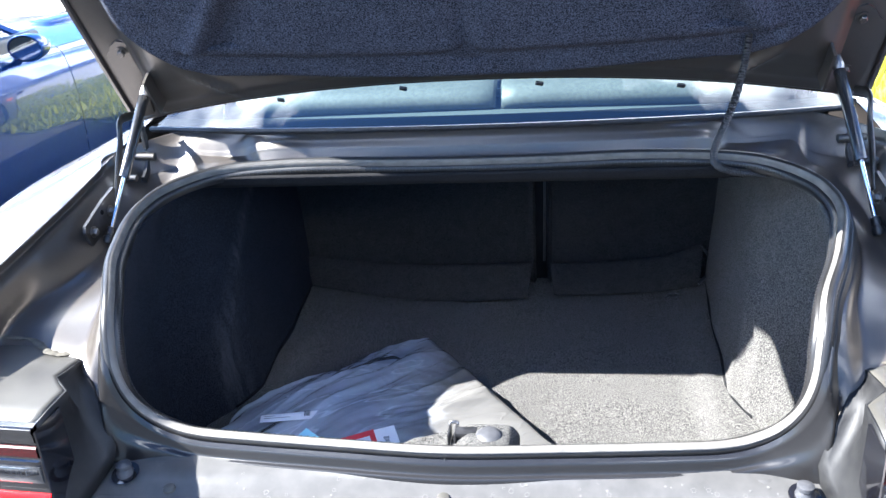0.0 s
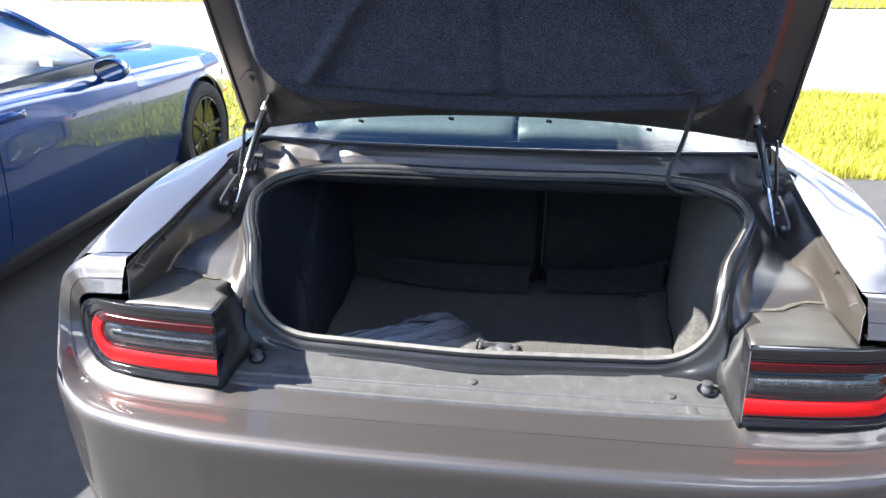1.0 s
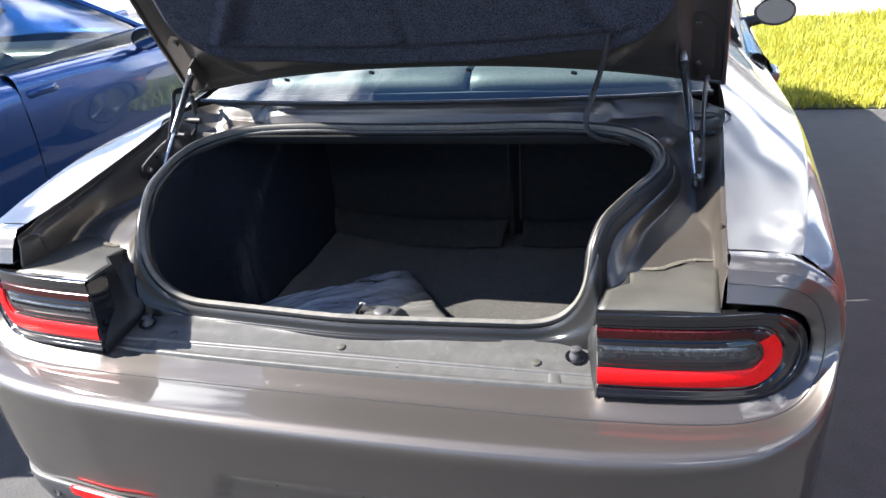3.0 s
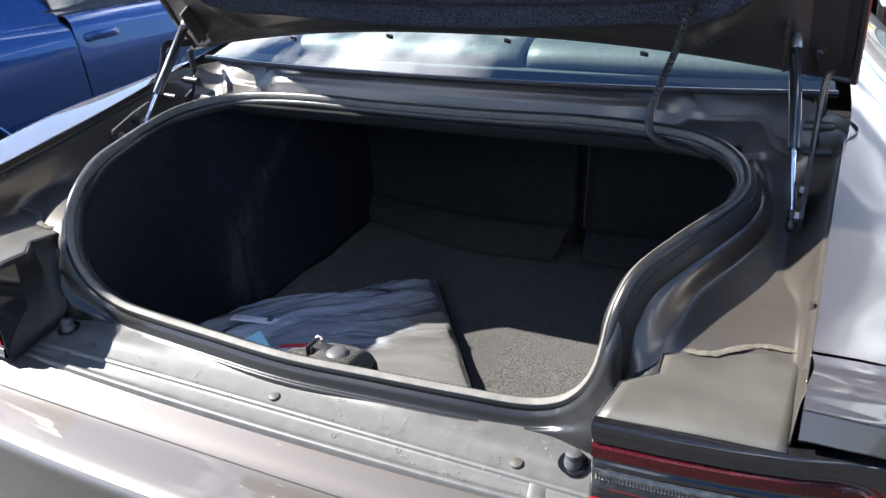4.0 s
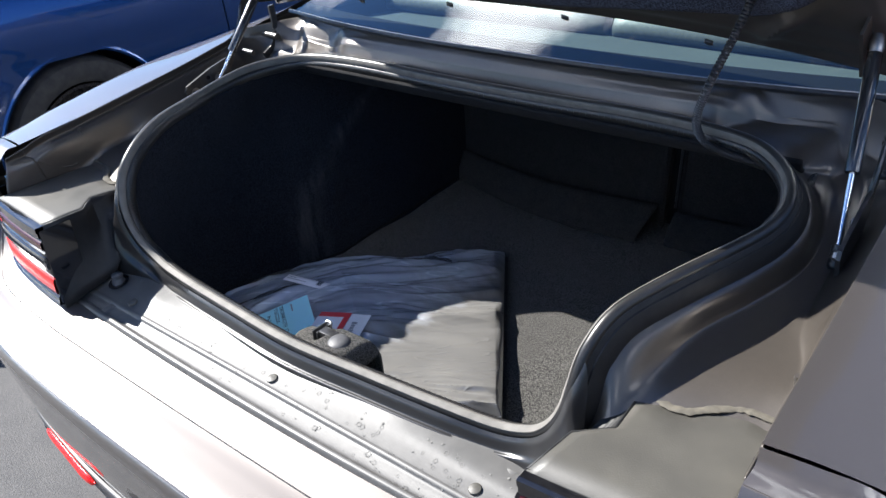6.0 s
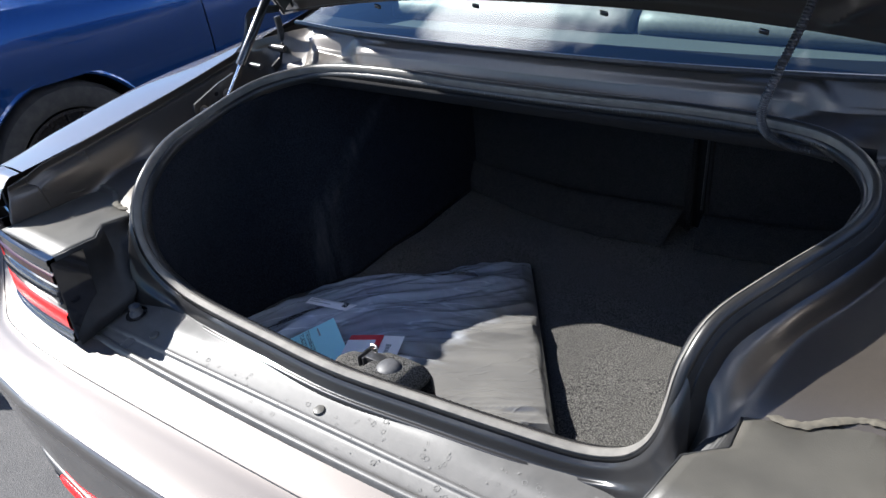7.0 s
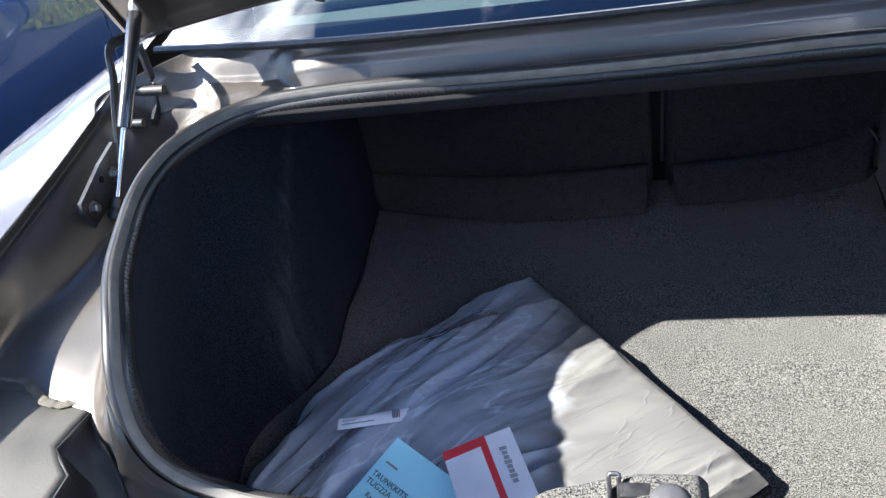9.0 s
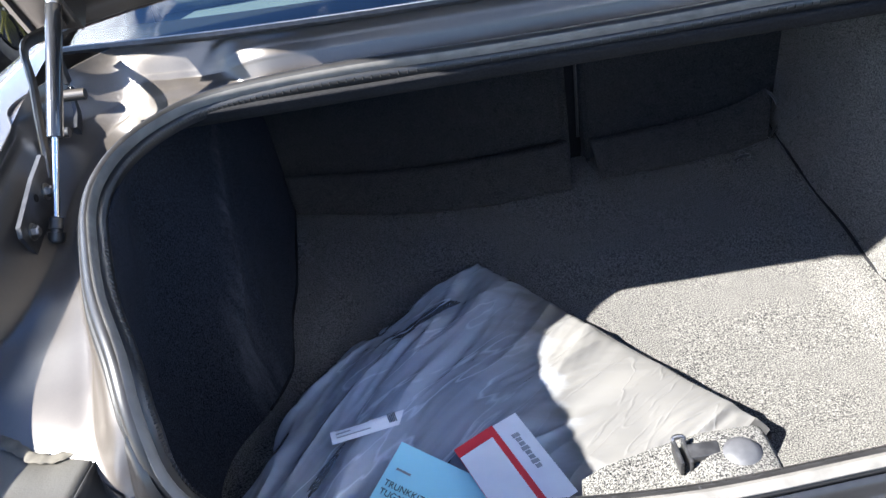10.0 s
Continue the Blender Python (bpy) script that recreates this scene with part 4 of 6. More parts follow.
# weatherstrip round the trunk opening: half of the loop, from the sill's middle to the front's middle
HALF_SEAL = [(0, 0.046, 0.836), (0.17, 0.056, 0.836), (0.30, 0.066, 0.836), (0.39, 0.078, 0.834), (0.44, 0.083, 0.845), (0.475, 0.078, 0.874), (0.498, 0.075, 0.912), (0.511, 0.080, 0.956),
             (0.519, 0.102, 1.004), (0.534, 0.150, 1.040), (0.570, 0.230, 1.060), (0.607, 0.335, 1.066), (0.625, 0.400, 1.070), (0.628, 0.455, 1.078), (0.612, 0.510, 1.090), (0.575, 0.562, 1.099),
             (0.52, 0.598, 1.106), (0.43, 0.606, 1.113), (0.30, 0.604, 1.117), (0.15, 0.606, 1.113), (0, 0.606, 1.112)]
LOOP = HALF_SEAL + mirrored(HALF_SEAL[-2:0:-1])
SEAL_N = 240
seal_curve = spline(LOOP, SEAL_N, True)
seal_mid = np.array([0.0, 0.36, 0.98])


def seal_frames():
    """Across (outwards from the opening) and up, along the loop."""
    out = []
    for i in range(SEAL_N):
        d = seal_curve[(i + 1) % SEAL_N] - seal_curve[i - 1]
        d /= np.linalg.norm(d)
        away = seal_curve[i] - seal_mid
        up = np.array([0, -0.47, 0.88])
        a = np.cross(d, up)
        a /= np.linalg.norm(a)
        if a @ away < 0:
            a = -a
        up = np.cross(a, d)
        if up[2] < 0 and up[1] > 0:
            up = -up
        out.append((a, up if up @ np.array([0, -0.47, 0.88]) > 0 else -up))
    return out


FR = seal_frames()


def swept(profile, closed=True):
    """A section of (across, up) carried round the opening."""
    vs = [seal_curve[i] + FR[i][0] * p + FR[i][1] * q for i in range(SEAL_N) for p, q in profile]
    return vs, grid_faces(SEAL_N, len(profile), True, closed)


ring = [(0.0085 * math.cos(a), -0.0085 + 0.0085 * math.sin(a)) for a in np.linspace(0, 2 * math.pi, 12, endpoint=False)]
strip = mesh_part("weatherstrip", swept(ring), RUBBER, car, "dusty black rubber weatherstrip")


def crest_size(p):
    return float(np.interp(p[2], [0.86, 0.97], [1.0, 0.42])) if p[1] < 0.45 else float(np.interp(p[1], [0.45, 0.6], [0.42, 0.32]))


# band that carries the dust and the painted sun sheen
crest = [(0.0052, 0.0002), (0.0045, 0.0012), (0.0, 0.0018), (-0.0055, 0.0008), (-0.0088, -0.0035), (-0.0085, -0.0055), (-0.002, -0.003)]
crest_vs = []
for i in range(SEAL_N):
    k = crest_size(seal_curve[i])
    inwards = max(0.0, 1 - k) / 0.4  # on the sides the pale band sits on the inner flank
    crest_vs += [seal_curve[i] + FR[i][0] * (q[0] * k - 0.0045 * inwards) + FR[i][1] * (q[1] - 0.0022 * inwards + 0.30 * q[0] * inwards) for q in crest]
mesh_part("dusty_lit_crest", (crest_vs, grid_faces(SEAL_N, len(crest), True, True)), CREST, strip, "dusty crest of the strip, paled for the rubber's sun sheen")
lip = [(-0.004, -0.013), (-0.009, -0.012), (-0.015, -0.015), (-0.018, -0.021), (-0.017, -0.030), (-0.010, -0.030), (-0.006, -0.022)]
skirt = [(0.004, -0.006), (0.009, -0.011), (0.0125, -0.017), (0.015, -0.0175), (0.019, -0.025), (0.0225, -0.034), (0.0235, -0.042), (0.020, -0.046), (0.010, -0.044), (0.001, -0.018)]
def skirt_size(p):
    return float(np.interp(p[2], [0.836, 0.855], [0.55, 1.0])) if p[1] < 0.5 else float(np.interp(p[1], [0.5, 0.6], [1.0, 0.6]))


skirt_vs = [seal_curve[i] + FR[i][0] * q[0] * skirt_size(seal_curve[i]) + FR[i][1] * q[1] * max(0.6, skirt_size(seal_curve[i])) for i in range(SEAL_N) for q in skirt]
mesh_part("outer_skirt", (skirt_vs, grid_faces(SEAL_N, len(skirt), True, True)), SKIRT, strip, "black ribbed outer skirt")
mesh_part("inner_lip", swept(lip), RUBBER, strip, "ribbed inner lip")
mesh_part("seal_flange", swept([(-0.008, -0.022), (0.003, -0.022), (0.005, -0.030), (0.004, -0.040), (-0.004, -0.040)]), INNER_PAINT, car)
ribs = []
for i in range(0, SEAL_N * 2):
    t = i / 2
    c = seal_curve[int(t)] * (1 - t % 1) + seal_curve[(int(t) + 1) % SEAL_N] * (t % 1)
    a, u = FR[int(t)]
    ribs.append(tube([c + a * -0.0148 + u * -0.0155, c + a * -0.0174 + u * -0.0205], 0.0012, 4))
mesh_part("lip_ribs", merge(*ribs), RUBBER, strip)
mesh_part("seal_joint", tube([seal_curve[0] + FR[0][0] * -0.012 + FR[0][1] * -0.008, seal_curve[0] + FR[0][1] * 0.0004, seal_curve[0] + FR[0][0] * 0.011 + FR[0][1] * -0.011], 0.0012, 5), BLACK, strip)

# painted gutter: strip's foot, wall down to the first crease, floor, second crease, fender panel up to a ridge, lip
SIDE = [  # foot of the strip, wall's middle, first crease, second crease, lip
    ((0.470, 0.066, 0.838), (0.492, 0.058, 0.832), (0.520, 0.058, 0.825), (0.748, 0.070, 0.895), (0.757, 0.03, 1.022)),
    ((0.507, 0.064, 0.925), (0.530, 0.062, 0.908), (0.560, 0.085, 0.900), (0.747, 0.105, 0.925), (0.757, 0.07, 1.035)),
    ((0.520, 0.088, 0.985), (0.550, 0.092, 0.955), (0.577, 0.122, 0.934), (0.745, 0.145, 0.940), (0.757, 0.12, 1.042)),
    ((0.550, 0.165, 1.025), (0.575, 0.172, 0.985), (0.589, 0.180, 0.957), (0.740, 0.195, 0.962), (0.757, 0.20, 1.054)),
    ((0.587, 0.24, 1.038), (0.596, 0.240, 0.995), (0.601, 0.240, 0.971), (0.736, 0.240, 0.970), (0.757, 0.27, 1.064)),
    ((0.623, 0.345, 1.044), (0.629, 0.340, 1.005), (0.636, 0.335, 0.980), (0.712, 0.305, 0.977), (0.757, 0.36, 1.079)),
    ((0.643, 0.455, 1.056), (0.655, 0.450, 1.020), (0.666, 0.440, 0.992), (0.702, 0.415, 0.990), (0.757, 0.455, 1.095)),
    ((0.622, 0.535, 1.070), (0.640, 0.540, 1.040), (0.660, 0.540, 1.012), (0.700, 0.540, 1.018), (0.757, 0.56, 1.115)),
]
FRONT = [
    [(0.575, 0.585, 1.08), (0.592, 0.608, 1.062), (0.605, 0.622, 1.052), (0.635, 0.645, 1.045), (0.675, 0.66, 1.055), (0.715, 0.665, 1.075), (0.742, 0.665, 1.105), (0.756, 0.655, 1.132)],
    [(0.566, 0.596, 1.079), (0.580, 0.612, 1.068), (0.593, 0.625, 1.066), (0.618, 0.650, 1.066), (0.636, 0.678, 1.074), (0.645, 0.694, 1.090), (0.652, 0.716, 1.122), (0.655, 0.742, 1.1464)],
    [(0.556, 0.601, 1.081), (0.568, 0.618, 1.075), (0.580, 0.634, 1.076), (0.605, 0.664, 1.084), (0.622, 0.692, 1.098), (0.626, 0.702, 1.110), (0.626, 0.716, 1.131), (0.622, 0.736, 1.1466)],
    [(0.530, 0.609, 1.084), (0.538, 0.627, 1.080), (0.546, 0.644, 1.083), (0.560, 0.672, 1.091), (0.572, 0.695, 1.1005), (0.570, 0.703, 1.113), (0.562, 0.712, 1.132), (0.553, 0.7225, 1.1468)],
    [(0.500, 0.615, 1.087), (0.505, 0.634, 1.083), (0.511, 0.652, 1.086), (0.520, 0.674, 1.092), (0.530, 0.694, 1.099), (0.524, 0.700, 1.113), (0.505, 0.706, 1.132), (0.487, 0.712, 1.147)],
    [(0.468, 0.619, 1.089), (0.471, 0.638, 1.083), (0.476, 0.656, 1.087), (0.484, 0.674, 1.094), (0.496, 0.688, 1.103), (0.491, 0.692, 1.121), (0.482, 0.696, 1.140), (0.475, 0.708, 1.1472)],
    [(0.43, 0.620, 1.0905), (0.434, 0.638, 1.076), (0.438, 0.648, 1.077), (0.446, 0.657, 1.098), (0.452, 0.666, 1.120), (0.450, 0.676, 1.135), (0.446, 0.686, 1.143), (0.440, 0.699, 1.1478)],
    [(0.33, 0.620, 1.094), (0.33, 0.638, 1.078), (0.33, 0.648, 1.080), (0.33, 0.655, 1.10), (0.33, 0.663, 1.122), (0.33, 0.673, 1.137), (0.33, 0.682, 1.144), (0.33, 0.692, 1.148)],
    [(0.15, 0.620, 1.091), (0.15, 0.638, 1.077), (0.15, 0.647, 1.080), (0.15, 0.652, 1.10), (0.15, 0.658, 1.122), (0.15, 0.667, 1.138), (0.15, 0.674, 1.146), (0.15, 0.682, 1.150)],
    [(0.0, 0.620, 1.090), (0.0, 0.638, 1.077), (0.0, 0.646, 1.080), (0.0, 0.651, 1.10), (0.0, 0.656, 1.122), (0.0, 0.664, 1.138), (0.0, 0.671, 1.146), (0.0, 0.679, 1.150)],
]


def along(a, c, t):
    return np.array(a) * (1 - t) + np.array(c) * t


def gutter_section(foot, waist, c1, c2, lip_p):
    ridge = np.array([lip_p[0] - 0.008, along(c2, lip_p, 0.7)[1], lip_p[2] - 0.030])
    groove = np.array([lip_p[0] + 0.006, lip_p[1], lip_p[2] - 0.018])
    return [np.array(foot), np.array(waist), along(waist, c1, 0.7), along(c1, c2, 0.03) + np.array([0, 0, 0.002]), along(c1, c2, 0.22), along(c1, c2, 0.55) - np.array([0, 0, 0.002]), along(c1, c2, 0.88),
            along(c2, ridge, 0.10), along(c2, ridge, 0.55), along(c2, ridge, 0.93), ridge + np.array([0.004, 0, 0.004]), groove, np.array(lip_p)]


def tucked(foot, waist, c1, c2, lip_p):
    """The wall starts under the rubber skirt, wherever the strip runs."""
    i = int(np.argmin(np.linalg.norm(seal_curve[:SEAL_N // 2] - np.array(foot) - np.array([0, 0, 0.016]), axis=1)))
    k = skirt_size(seal_curve[i])
    a, u = FR[i]
    start, edge = seal_curve[i] + a * 0.008 * k - u * 0.040 * max(0.45, k), seal_curve[i] + a * 0.025 * k - u * 0.0425 * max(0.45, k)
    return start, edge * 0.8 + np.array(c1) * 0.2, c1, c2, lip_p


sections = [gutter_section(*tucked(*row)) for row in SIDE]
for f, s1, s2, crease, flat, foot, mid, lip_p in FRONT:
    sections.append([np.array(q) for q in (f, s1, s2)] + [along(s2, crease, 0.5), np.array(crease), along(crease, flat, 0.4), along(crease, flat, 0.75), np.array(flat), along(flat, foot, 0.6), np.array(foot), np.array(mid), along(mid, lip_p, 0.5), np.array(lip_p)])
gutter_geo = sheet_even(sections + [mirrored(s) for s in sections[-2::-1]], 480, 84)
shell(mesh_part("trunk_gutter", gutter_geo, INNER_PAINT, car, "painted rain gutter round the trunk opening"), 0.002)

# bead of sealer where two pressings of the fender's inner wall overlap
for side in (-1, 1):
    bead = spline([(side * 0.7495, y, z) for y, z in ((0.150, 1.030), (0.155, 1.016), (0.155, 0.994), (0.143, 0.970), (0.122, 0.956), (0.096, 0.960), (0.072, 0.972), (0.046, 0.990))], 60)
    mesh_part("sealer_bead", tube(bead, 0.004, 8, radii=[0.0034 + 0.0016 * noise.noise((k * 0.35, 1.7, side)) for k in range(60)]), INNER_PAINT, car)

# inner wall of the fender behind the lamp, carrying the gutter's outer half to the rear
tail_end = [np.array(q) for q in ((0.750, -0.03, 0.930), (0.750, -0.03, 0.936), (0.751, -0.028, 0.955), (0.753, -0.022, 0.975), (0.755, -0.016, 0.990), (0.759, -0.012, 1.004), (0.757, -0.010, 1.014))]
cheek_wall = [tail_end, [along(a, c, 0.5) for a, c in zip(tail_end, sections[0][6:])], sections[0][6:]]
for g in (sheet(cheek_wall, 16, 36), flip(sheet(cheek_wall, 16, 36))):
    shell(mesh_part("fender_inner_wall", g, INNER_PAINT, car), 0.002)

# painted sill under the strip, with two steps down to the ledge
SILL = []
for x, y, z in HALF_SEAL[:9]:
    k = min(1.0, max(0.0, (z - 0.84) / 0.08))
    SILL.append([(x, y - 0.004, z - 0.013), (x + 0.006 * k, y - 0.0085, z - 0.020), (x + 0.010 * k, y - 0.0105, z - 0.030), (x + 0.014 * k, y - 0.0125 - 0.003 * k, z - 0.035 - 0.02 * k), (x + 0.016 * k, y - 0.0175 - 0.006 * k, z - 0.0365 - 0.045 * k), (x + 0.018 * k, y - 0.0195 - 0.008 * k, z - 0.040 - 0.07 * k), (x + 0.019 * k, y - 0.021 - 0.01 * k, z - 0.05 - 0.085 * k)])
mesh_part("trunk_sill", sheet([mirrored(s) for s in SILL[:0:-1]] + SILL, 120, 30), SILL_PAINT, car, "stepped painted trunk sill")

# flat ledge with two pressed ridges
LEDGE_ROWS = []
for x in (0, 0.15, 0.30, 0.42, 0.50, 0.545):
    b = -0.051 + 0.010 * (x / 0.5) ** 2
    back = 0.034 + 0.035 * (x / 0.42) ** 2 if x < 0.42 else 0.069
    LEDGE_ROWS.append([(x, back, 0.7995), (x, 0.03, 0.7935), (x, 0.012, 0.7868), (x, -0.006, 0.7812), (x, -0.0095, 0.7806), (x, -0.0125, 0.7800), (x, -0.0155, 0.7778), (x, -0.0175, 0.7742), (x, -0.024, 0.7715), (x, b + 0.009, 0.7668), (x, b + 0.005, 0.7690), (x, b + 0.001, 0.7690), (x, b - 0.003, 0.7665), (x, b - 0.0055, 0.758)])
ledge_geo = sheet([mirrored(s) for s in LEDGE_ROWS[:0:-1]] + LEDGE_ROWS, 120, 60)
ledge = mesh_part("bumper_ledge", ledge_geo, LEDGE, bumper, "satin grey ledge with dried water spots")
spot_rng = random.Random(11)
for i in range(110):
    x, y = spot_rng.uniform(-0.32, 0.46), spot_rng.uniform(-0.04, 0.04)
    if spot_rng.random() < 0.45:
        x = spot_rng.uniform(0.05, 0.45)
    at = lambda q: float(np.interp(q, [-0.040, -0.024, -0.0175, -0.0155, -0.0125, -0.006, 0.012, 0.03, 0.055], [0.7680, 0.7717, 0.7745, 0.7780, 0.7802, 0.7814, 0.7870, 0.7937, 0.7995])) + 0.0007
    r = spot_rng.uniform(0.001, 0.0048) * spot_rng.uniform(0.5, 1.0)
    loop = []
    for k, rr in ((0, 1.0), (1, 0.78 if r > 0.002 else 0.1)):
        for a in np.linspace(0, 6.283, 12, endpoint=False):
            q = r * rr * (1 + 0.3 * noise.noise((i, 1.5 * math.cos(a), 1.5 * math.sin(a))))
            loop.append((x + q * math.cos(a), y + q * math.sin(a), at(y + q * math.sin(a))))
    mesh_part("water_spot", (loop, grid_faces(2, 12, False, True)), SPOT, ledge, smooth=False)


def push_pin(x, y, z, r=0.0085):
    return mesh_part("push_pin", lathe([(0.0, -0.002), (r, -0.002), (r, 0.001), (r * 0.9, 0.0025), (r * 0.5, 0.0035), (0.0, 0.0038)], 18, pose(x, y, z, 12, 0, 0)), COVER, bumper, "black push pin")


for x in (-0.412, 0.0, 0.415):
    push_pin(x, 0.004, 0.7850, 0.0095)
for s in (-1, 1):
    hole = mesh_part("bump_stop", merge(lathe([(0.0, 0.0), (0.013, 0.0), (0.013, 0.006), (0.010, 0.012), (0.0, 0.012)], 16, pose(s * 0.49, 0.024, 0.792)), lathe([(0.0, 0), (0.0085, 0), (0.0095, 0.010), (0.0115, 0.011), (0.0115, 0.017), (0.007, 0.0195), (0.0, 0.0195)], 12, pose(s * 0.49, 0.024, 0.795))), VALANCE, car, "black rubber bump stop")
    mesh_part("slot", lathe([(0.0, 0.0), (0.02, 0.0), (0.021, 0.0012), (0.0, 0.0014)], 20, pose(s * 0.49, 0.024, 0.7942, 14, 0, 0)), GLOSS_BLACK, hole)
    # pressed bead beside the bump stop
    mesh_part("pressed_bead", tube(spline([(s * 0.445, 0.052, 0.796), (s * 0.450, 0.01, 0.784), (s * 0.458, -0.04, 0.766)], 16), 0.012, 10, flat=0.16), LEDGE, ledge)


# ---- tail lamps ----
def slot_loop(x0, x1, z0, z1, n=14):
    """A band outline, square at the inner end and round at the outer one."""
    r = (z1 - z0) / 2
    pts = [(x0, z0)] + [(x, z0) for x in np.linspace(x0, x1 - r, 12)[1:]]
    pts += [(x1 - r + r * math.sin(a), (z0 + z1) / 2 - r * math.cos(a)) for a in np.linspace(0, math.pi, n)[1:-1]]
    pts += [(x, z1) for x in np.linspace(x1 - r, x0, 12)]
    return pts


def lamp_point(x, z, out):
    y = float(np.interp(x, [0.53, 0.62, 0.70, 0.76, 0.81, 0.85, 0.88, 0.91], [-0.071, -0.066, -0.058, -0.048, -0.034, -0.017, 0.0, 0.022]))
    return (x, y - out, z)


def ring_band(outer, inner, base, top, bevel=0.003):
    n = len(outer)
    mid = lambda a, b, t: (a[0] + (b[0] - a[0]) * t, a[1] + (b[1] - a[1]) * t)
    loops = [[lamp_point(*p, base) for p in outer], [lamp_point(*mid(a, b, 0.04), top - bevel) for a, b in zip(outer, inner)], [lamp_point(*mid(a, b, 0.18), top) for a, b in zip(outer, inner)],
             [lamp_point(*mid(a, b, 0.82), top) for a, b in zip(outer, inner)], [lamp_point(*mid(a, b, 0.96), top - bevel) for a, b in zip(outer, inner)], [lamp_point(*p, base) for p in inner]]
    vs = [p for l in loops for p in l]
    return vs, grid_faces(len(loops), n)


def solid_slot(loop, base, top, shrink=0.9):
    cx, cz = sum(p[0] for p in loop) / len(loop), sum(p[1] for p in loop) / len(loop)
    n = len(loop)
    l2 = [(cx + (x - cx) * (1 - (1 - shrink) * 0.25), cz + (z - cz) * shrink) for x, z in loop]
    vs = [lamp_point(*p, base) for p in loop] + [lamp_point(*p, top) for p in loop] + [lamp_point(*p, top + 0.002) for p in l2]
    fs = grid_faces(3, n, False, True)
    k = 2 * n
    fs += [(k + i, k + i + 1, k + n - 2 - i, k + n - 1 - i) for i in range(n // 2 - 1)]
    return vs, fs


def tail_lamp(side):
    fit_side = (lambda g: g) if side > 0 else flip
    housing = slot_loop(0.541, 0.898, 0.776, 0.935)
    lamp = mesh_part("tail_lamp", fit_side(solid_slot(housing, -0.06, 0.0, 0.97)), GLOSS_BLACK, car, "red and smoked tail lamp in a gloss black surround")
    full = slot_loop(0.542, 0.856, 0.797, 0.914)
    inner = slot_loop(0.542, 0.822, 0.833, 0.893)
    cut = 21
    mesh_part("red_lens", fit_side(ring_band(full[:cut + 1], inner[:cut + 1], -0.002, 0.007)), RED_LENS, lamp, "bright red lens band")
    # upper half of the same ring, in the shade-darkened red
    mesh_part("upper_red_lens", fit_side(ring_band(full[cut:], inner[cut:], -0.002, 0.007)), SHADED_RED, lamp, "upper red lens band, darkened for shade")
    core = slot_loop(0.543, 0.818, 0.839, 0.889)
    mesh_part("smoked_lens", fit_side(solid_slot(core, -0.002, 0.002, 0.9)), GLOSS_BLACK, lamp)
    bar = slot_loop(0.545, 0.80, 0.853, 0.879)
    mesh_part("reverse_lens", fit_side(solid_slot(bar, 0.002, 0.007, 0.75)), CLEAR_LENS, lamp, "smoked grey reverse lamp with fine ribs")
    fine = []
    for x in np.linspace(0.55, 0.785, 60):
        a, b = lamp_point(x, 0.8745, 0.0092), lamp_point(x, 0.868, 0.0098)
        fine.append(tube([a, b], 0.0011, 4))
    mesh_part("lens_ribs", fit_side(merge(*fine)), CLEAR_LENS, lamp)
    bezel = [PAD_ROW[3:], [(x - 0.004 * (x > 0.8), y + 0.025, z) for x, y, z in PAD_ROW[3:]], [(x - 0.016 * (x > 0.8), y + 0.06, z - 0.004 * (z > 0.9) + 0.006 * (z < 0.79)) for x, y, z in PAD_ROW[3:]]]
    shell(mesh_part("lamp_bezel", fit_side(sheet(bezel, 8, 60)), SATIN_BLACK, lamp, "black bezel behind the lamp"), 0.002)
    # gloss surround that wraps the lamp, with a stepped brow
    rim_out, rim_in = slot_loop(0.541, 0.898, 0.774, 0.944), slot_loop(0.542, 0.858, 0.795, 0.916)
    mesh_part("lamp_surround", fit_side(ring_band(rim_out, rim_in, -0.012, 0.006, 0.004)), SATIN_BLACK, lamp, "satin black rounded surround")
    brow_in = slot_loop(0.5415, 0.884, 0.782, 0.931)
    mesh_part("brow_step", fit_side(ring_band(rim_out, brow_in, 0.002, 0.008, 0.002)), SATIN_BLACK, lamp)
    # plastic cover behind the lamp's top edge, wavy where it meets the gutter, and its notched inner side
    edge = [(0.543, -0.062, 0.944), (0.547, -0.02, 0.943), (0.550, 0.022, 0.941), (0.570, 0.040, 0.941), (0.588, 0.058, 0.940), (0.585, 0.09, 0.938), (0.582, 0.124, 0.935)]
    far = [(0.748, -0.050 + 0.210 * k / 6, 0.945) for k in range(7)]
    cov = []
    for r, (p, q) in enumerate(zip(edge, far)):
        line = []
        for c in range(17):
            t = c / 16
            wave = float(np.interp(t, [0, 0.13, 0.25, 0.37, 0.52, 0.67, 0.83, 1], [0.014, 0.003, -0.010, -0.012, 0.001, 0.012, 0.005, 0])) * (r / 6) ** 3
            line.append((p[0] + (q[0] - p[0]) * t, p[1] + (q[1] - p[1]) * t + wave, p[2] + (q[2] - p[2]) * t + 0.002 * math.sin(math.pi * t) + 0.0012 * noise.noise((t * 6, r * 0.8, side))))
        cov.append(line)
    cov.append([(x, y + 0.005, z - 0.004) for x, y, z in cov[-1]])
    cov.append([(x, y + 0.007, z - 0.016) for x, y, z in cov[-2]])
    shell(mesh_part("lamp_cover", fit_side(([q for line in cov for q in line], grid_faces(len(cov), 17))), COVER, car, "dusty dark plastic cover over the tail lamp"), 0.003)
    rim_line = [(x, y + 0.003, z + 0.0010 + 0.0004 * k) for k, (x, y, z) in enumerate(cov[-3])]
